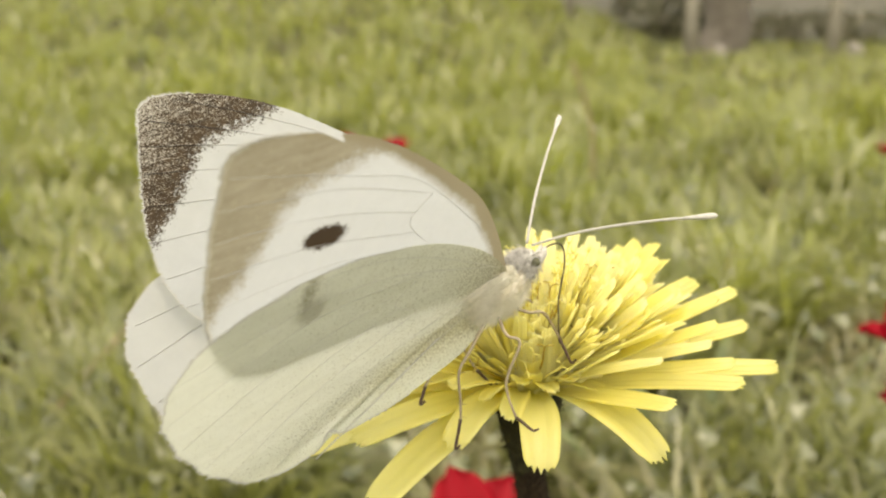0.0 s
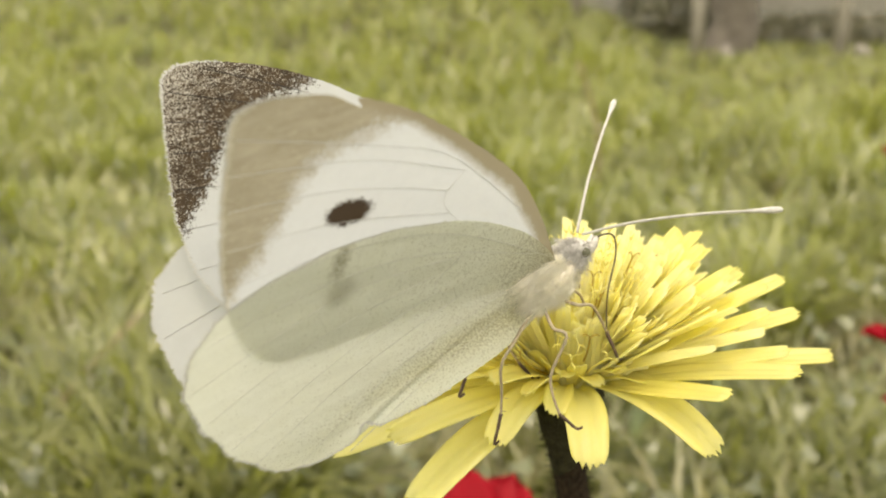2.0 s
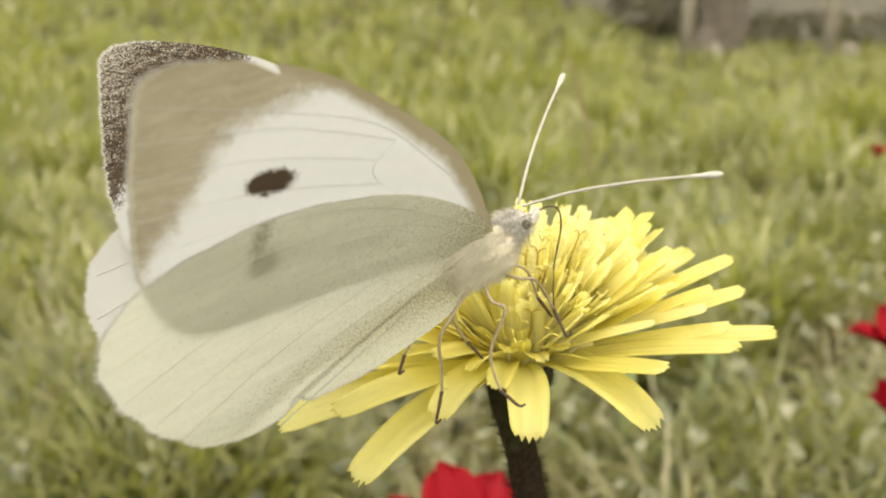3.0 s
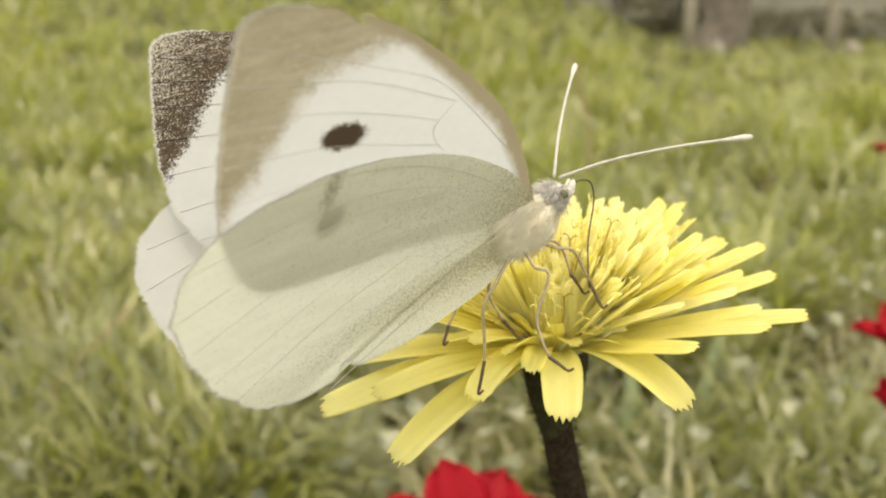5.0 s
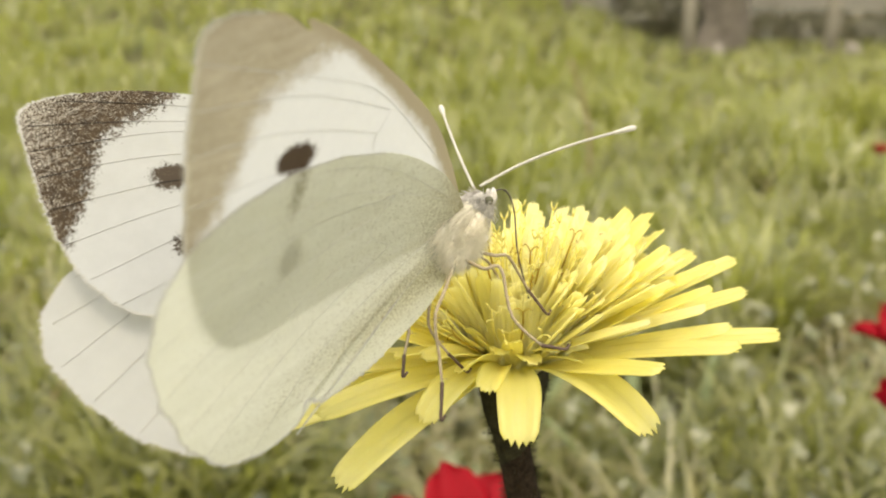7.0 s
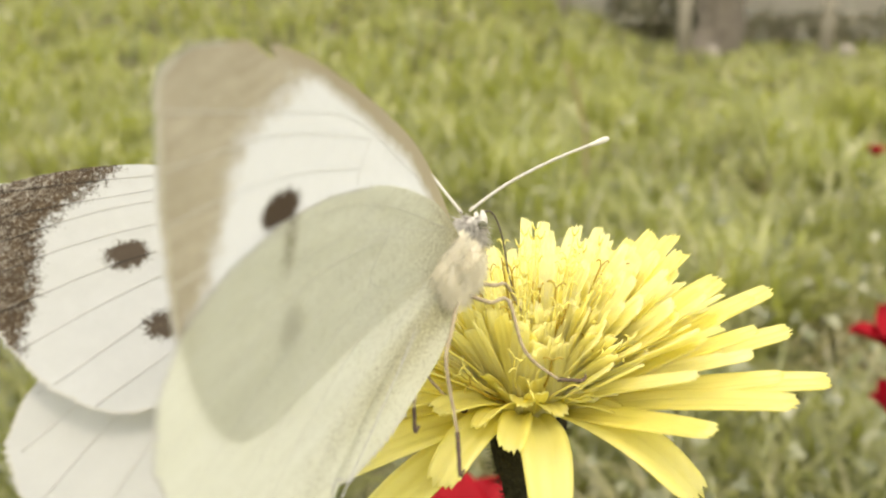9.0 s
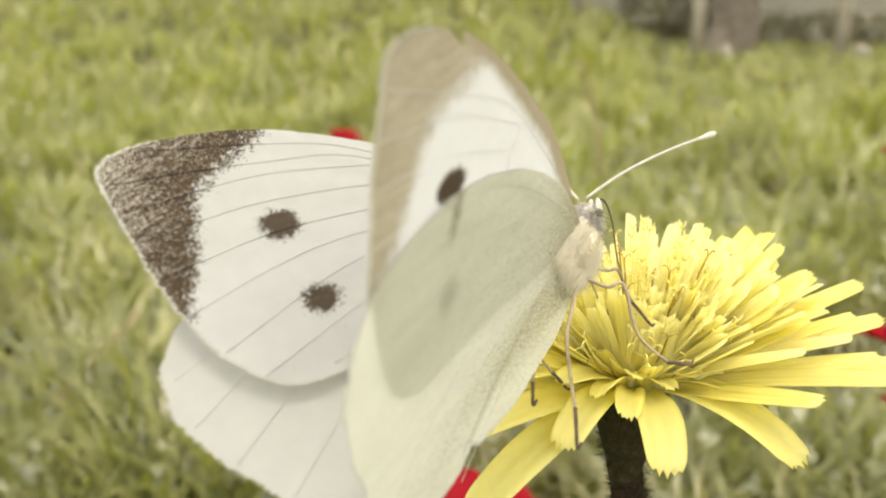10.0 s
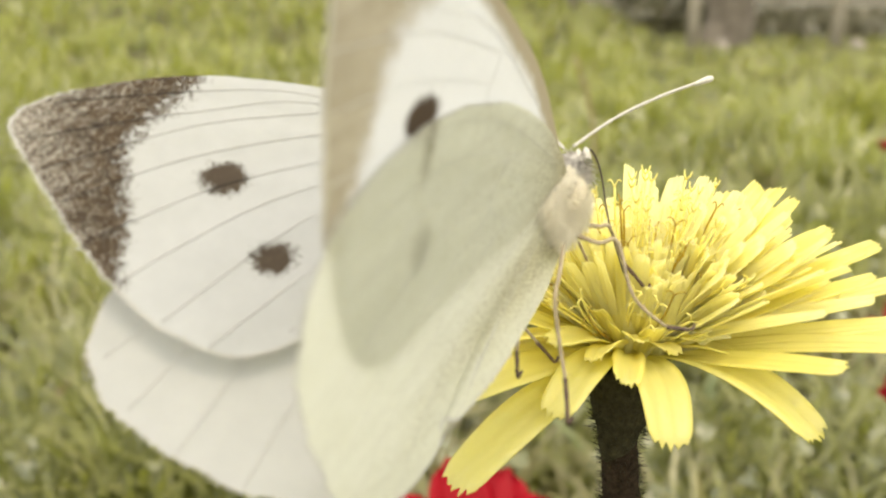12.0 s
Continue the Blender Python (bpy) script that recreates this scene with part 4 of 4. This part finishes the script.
def build_far():
    for x, y, w in ((1.125, 4.4, 0.062), (1.775, 4.4, 0.062), (0.40, 4.9, 0.06), (0.663, 5.1, 0.06), (2.25, 4.6, 0.06)):
        build_post(x, y, w, 1.15, 20 * x)
    build_trunk(1.375, 4.75, 0.115)
    bm = bmesh.new()
    got = bmesh.ops.create_cube(bm, size=1.0)
    for v in got["verts"]:
        v.co = Vector((v.co.x * 9, v.co.y * 0.25, v.co.z * 2.4))
    bmesh.ops.bevel(bm, geom=bm.edges[:], offset=0.02, segments=2, affect="EDGES")
    wall = part("garden_wall", bm, M_RENDER)
    wall.matrix_world = pose(4.2, 7.2, rise(4.2, 7.2) + 1.15)
    tagged(wall, "pale rendered garden wall beyond the fence", "wall", kind="structure")
    rnd = random.Random(8)
    verts, faces = [], []
    for k in range(14000):
        x = rnd.uniform(1.1, 6.5)
        p = Vector((x, 5.9 + rnd.gauss(0, 0.22), rise(x, 5.9) + abs(rnd.gauss(0, 0.10)) * (0.5 if x > 1.75 else 3.2)))
        t = Euler((rnd.uniform(0, 6), rnd.uniform(0, 6), rnd.uniform(0, 6))).to_matrix()
        b = len(verts)
        s = rnd.uniform(0.6, 1.3)
        verts += [p + t @ Vector(q) * s for q in ((-0.04, 0, 0), (0, -0.018, 0.006), (0.05, 0, 0), (0, 0.018, 0.006))]
        faces.append((b, b + 1, b + 2, b + 3))
    tagged(raw("hedge", verts, faces, M_HEDGE), "low dark hedge behind the fence posts", "hedge", kind="stuff")


def build_stone(x, y, r, seed):
    bm = bmesh.new()
    egg(bm, (0, 0, 0), (r, r * 0.8, r * 0.45), (1, 0.2, 0), 18, 12)
    for v in bm.verts:
        v.co += v.co.normalized() * r * 0.22 * noise.noise(v.co * (2.0 / r) + Vector((seed, 0, 0)))
    stone = part("stone", bm, M_STONE)
    stone.matrix_world = pose(x, y, rise(x, y) + r * 0.1, 0, 0, seed * 40)
    tagged(stone, "pale rounded field stone in the grass", "stone", "field stones")


# ---- build ----
build_ground()
flower = build_yellow_flower()
butterfly, moving = build_butterfly()
build_far()
blades("grass", "short curly yellow-green meadow grass", M_NEAR, 52000, (-1.6, 1.6, 0.40, 2.8), 0.095, 0.0040, 2.0, 21)
blades("dry_grass", "dry straw-coloured grass blades", M_DRY, 11000, (-1.6, 1.6, 0.40, 2.8), 0.09, 0.0030, 2.4, 22, 0.9)
blades("far_grass", "taller bright meadow grass on the bank", M_GRASS, 78000, (-6, 4.2, 0.72, 9.0), 0.11, 0.0062, 1.2, 23)
blades("far_dry_grass", "dry grass in the farther meadow", M_DRY, 9000, (-6, 4.2, 1.3, 9.0), 0.09, 0.004, 1.4, 24, 0.7)
meadow_around(110000, 26)
herb_leaves(2600, 25)
for at, size, tip, turn, seed in (((0.0078, 0.186, 0.1695), 0.050, 4, 20, 31), ((0.1650, 0.279, 0.172), 0.076, -12, 60, 32), ((0.148, 0.2757, 0.163), 0.030, 10, 10, 38), ((-0.054, 1.07, 0.108), 0.045, 8, 0, 33),
                                  ((-0.1195, 1.069, 0.109), 0.058, 12, 40, 34), ((-0.2185, 1.087, 0.092), 0.046, 0, 10, 35), ((-0.272, 1.088, 0.094), 0.040, 5, 70, 36), ((0.535, 1.139, 0.092), 0.030, 5, 15, 37)):
    build_anemone(at, size, tip, turn, 7, seed)


for x, y, r, seed in ((1.27, 4.42, 0.05, 1), (1.88, 4.40, 0.05, 3)):
    build_stone(x, y, r, seed)
build_stalk((-0.262, 0.47, 0.0), (-0.205, 0.60, 0.085), 0.0022, (0.0, 0.0, 0.012))
build_stalk((0.20, 1.25, 0.0), (0.165, 1.22, 0.20), 0.0028, (0.012, 0.0, 0.01))
for at, turn, length, width, e0, e1 in (((0.112, 0.52), 70, 0.075, 0.0075, 80, 50), ((0.128, 0.55), 110, 0.085, 0.008, 84, 40), ((0.168, 0.56), 60, 0.08, 0.007, 76, 30), ((0.095, 0.50), 150, 0.06, 0.007, 70, 20),
                                        ((0.06, 0.55), 40, 0.07, 0.0075, 80, 30), ((-0.255, 0.50), 20, 0.05, 0.024, 35, -10), ((-0.235, 0.52), 100, 0.045, 0.020, 40, 0), ((-0.20, 0.51), -30, 0.04, 0.018, 30, -15)):
    build_broad_leaf(at, turn, length, width, e0, e1, "broad pale green leaf standing in the grass" if width < 0.01 else "broad dark green herb leaf low in the grass")


# ---- what moves ----
def motions():
    walk(flower, [
        (0, pose(0.01028, 0.07646, 0.26724, 4.65, 0.97, 2.99)),
        (0.5, pose(0.01445, 0.07603, 0.26835, 3.60, 1.78, 3.51)),
        (1, pose(0.01105, 0.07918, 0.26839, 2.78, -1.53, 0.72)),
        (1.5, pose(0.00881, 0.07733, 0.26816, 2.28, -2.20, 0.22)),
        (2, pose(0.01351, 0.07331, 0.26934, 3.51, -0.14, 3.72)),
        (2.5, pose(0.01484, 0.07330, 0.26967, 3.26, 0.67, 3.82)),
        (3, pose(0.00960, 0.07410, 0.27102, 2.63, -0.50, 2.37)),
        (5, pose(0.01243, 0.07639, 0.27145, 1.06, -1.95, -0.25)),
        (5.5, pose(0.00957, 0.07633, 0.27127, 1.49, -1.99, -1.04)),
        (6, pose(0.00760, 0.07800, 0.27113, 0.04, -3.63, -2.94)),
        (6.5, pose(0.00880, 0.07368, 0.27134, 0.64, -0.90, 1.05)),
        (8.5, pose(0.00592, 0.06810, 0.27442, 1.65, -0.07, 1.17)),
        (9, pose(0.00980, 0.06174, 0.27203, 3.91, 0.88, 5.19)),
        (9.5, pose(0.01873, 0.06731, 0.27031, 4.02, 5.11, 5.65)),
        (10, pose(0.01886, 0.06850, 0.27119, 2.12, 1.99, 4.25)),
        (10.5, pose(0.01559, 0.06613, 0.27112, 4.85, 3.05, 5.28)),
        (11, pose(0.01292, 0.06378, 0.27249, 4.21, 1.35, 4.91)),
        (11.5, pose(0.01452, 0.06580, 0.27243, 1.71, 1.09, 3.57)),
        (12, pose(0.01774, 0.06223, 0.27630, 3.21, 3.55, 5.45)),
    ])
    walk(butterfly, [
        (0, pose(0.00498, 0.07578, 0.27669, -1.86, -25.53, 27.19)),
        (0.5, pose(0.00924, 0.07579, 0.27710, -1.49, -25.28, 25.29)),
        (1, pose(0.00502, 0.07573, 0.27836, -2.11, -25.79, 22.69)),
        (1.5, pose(0.00335, 0.07517, 0.27781, -1.74, -25.62, 22.27)),
        (2, pose(0.00828, 0.07242, 0.27848, -0.76, -25.04, 24.62)),
        (2.5, pose(0.00943, 0.07092, 0.27935, -0.84, -24.30, 24.30)),
        (3, pose(0.00420, 0.07112, 0.28086, -2.60, -25.74, 23.36)),
        (5, pose(0.00727, 0.07390, 0.28239, -7.62, -24.29, 28.36)),
        (5.5, pose(0.00324, 0.07258, 0.28302, -13.48, -26.53, 37.34)),
        (6, pose(0.00116, 0.07648, 0.28237, -20.00, -24.38, 40.56)),
        (6.5, pose(0.00226, 0.07314, 0.28195, -21.18, -23.19, 45.99)),
        (8.5, pose(-0.00267, 0.06975, 0.28367, -26.94, -24.69, 54.60)),
        (9, pose(0.00115, 0.06437, 0.28211, -23.66, -24.87, 59.56)),
        (9.5, pose(0.00842, 0.06551, 0.28133, -22.03, -23.94, 58.71)),
        (10, pose(0.00914, 0.06803, 0.28210, -21.78, -25.02, 57.08)),
        (10.5, pose(0.00544, 0.06505, 0.28182, -24.03, -26.41, 57.82)),
        (11, pose(0.00335, 0.06486, 0.28274, -25.16, -26.60, 57.44)),
        (11.5, pose(0.00452, 0.06606, 0.28283, -24.87, -25.49, 58.86)),
        (12, pose(0.00748, 0.06146, 0.28682, -21.78, -25.21, 58.59)),
    ])
    # opening of right and left wings, sweep of the forewings, sweep of the hindwings
    flaps = [
        (0, 29.8, 31.2, -3.7, -5.1, 0.5),
        (0.5, 28.7, 25.2, -4.8, -3.2, -0.3),
        (1, 29.4, 31.8, -3.8, -3.8, 0.9),
        (1.5, 27.1, 32.1, -2.1, -2.6, 1.6),
        (2, 23.8, 23.2, -1.7, -2.2, 0.0),
        (2.5, 28.2, 25.9, -2.4, -1.3, -0.2),
        (3, 29.0, 28.3, -2.4, -2.9, 0.5),
        (5, 31.6, 31.1, -2.3, -3.9, -0.4),
        (5.5, 31.4, 32.1, -1.5, -7.4, -0.7),
        (6, 32.2, 30.6, 0.1, -5.9, -0.8),
        (6.5, 37.1, 28.4, 2.5, -3.9, -1.1),
        (8.5, 32.9, 33.1, 1.0, -3.1, -0.2),
        (9, 28.2, 37.9, 3.7, -3.7, -0.1),
        (9.5, 28.5, 30.6, 3.7, -0.1, -1.7),
        (10, 28.9, 29.9, 2.6, -0.3, -1.5),
        (10.5, 30.1, 33.3, 3.1, -1.5, -0.8),
        (11, 31.2, 36.7, 3.7, -2.8, -0.1),
        (11.5, 28.1, 32.0, 3.0, -1.6, -0.0),
        (12, 29.2, 31.9, 3.2, -0.2, -1.3),
    ]

    def wing(side, opening, sweep):
        return pose(0, side * 0.8 * MM, 0, -side * opening) @ pose(0, 0, 0, 0, -sweep)

    walk(moving["rf"], [(t, wing(-1, r, a)) for t, r, l, a, b, c in flaps])
    walk(moving["lf"], [(t, wing(1, l, b)) for t, r, l, a, b, c in flaps])
    walk(moving["rh"], [(t, wing(-1, r, c)) for t, r, l, a, b, c in flaps])
    walk(moving["lh"], [(t, wing(1, l + 7.0, c)) for t, r, l, a, b, c in flaps])

    def turned(start, a, b, share):
        """A part hinged at start, its far end swung from a towards b."""
        a, b, o = Vector(a), Vector(b), Vector(start)
        q = (a - o).rotation_difference(a.lerp(b, share) - o)
        return Matrix.Translation(o * MM) @ q.to_matrix().to_4x4()

    # antennae are raised and legs set anew between the third and the sixth second
    for key, (start, a, b) in FEELERS.items():
        walk(moving[key], [(t, turned(start, a, b, k)) for t, k in ((0, 0), (3, 0.05), (5, 0.35), (6, 0.6), (8.5, 1), (12, 1))])
    for key, early in (("middle_leg", (-4.6, -3.0, -10.5)), ("hind_leg", (-10.7, 0.0, -11.3))):
        line = LEGS[key]
        walk(moving[key], [(t, turned(line[0], line[-1], early, k)) for t, k in ((0, 1), (3, 1), (5, 0.9), (6, 0.15 if key == "middle_leg" else 0.8), (6.5, 0 if key == "middle_leg" else 0.6), (8.5, 0), (12, 0))])


motions()
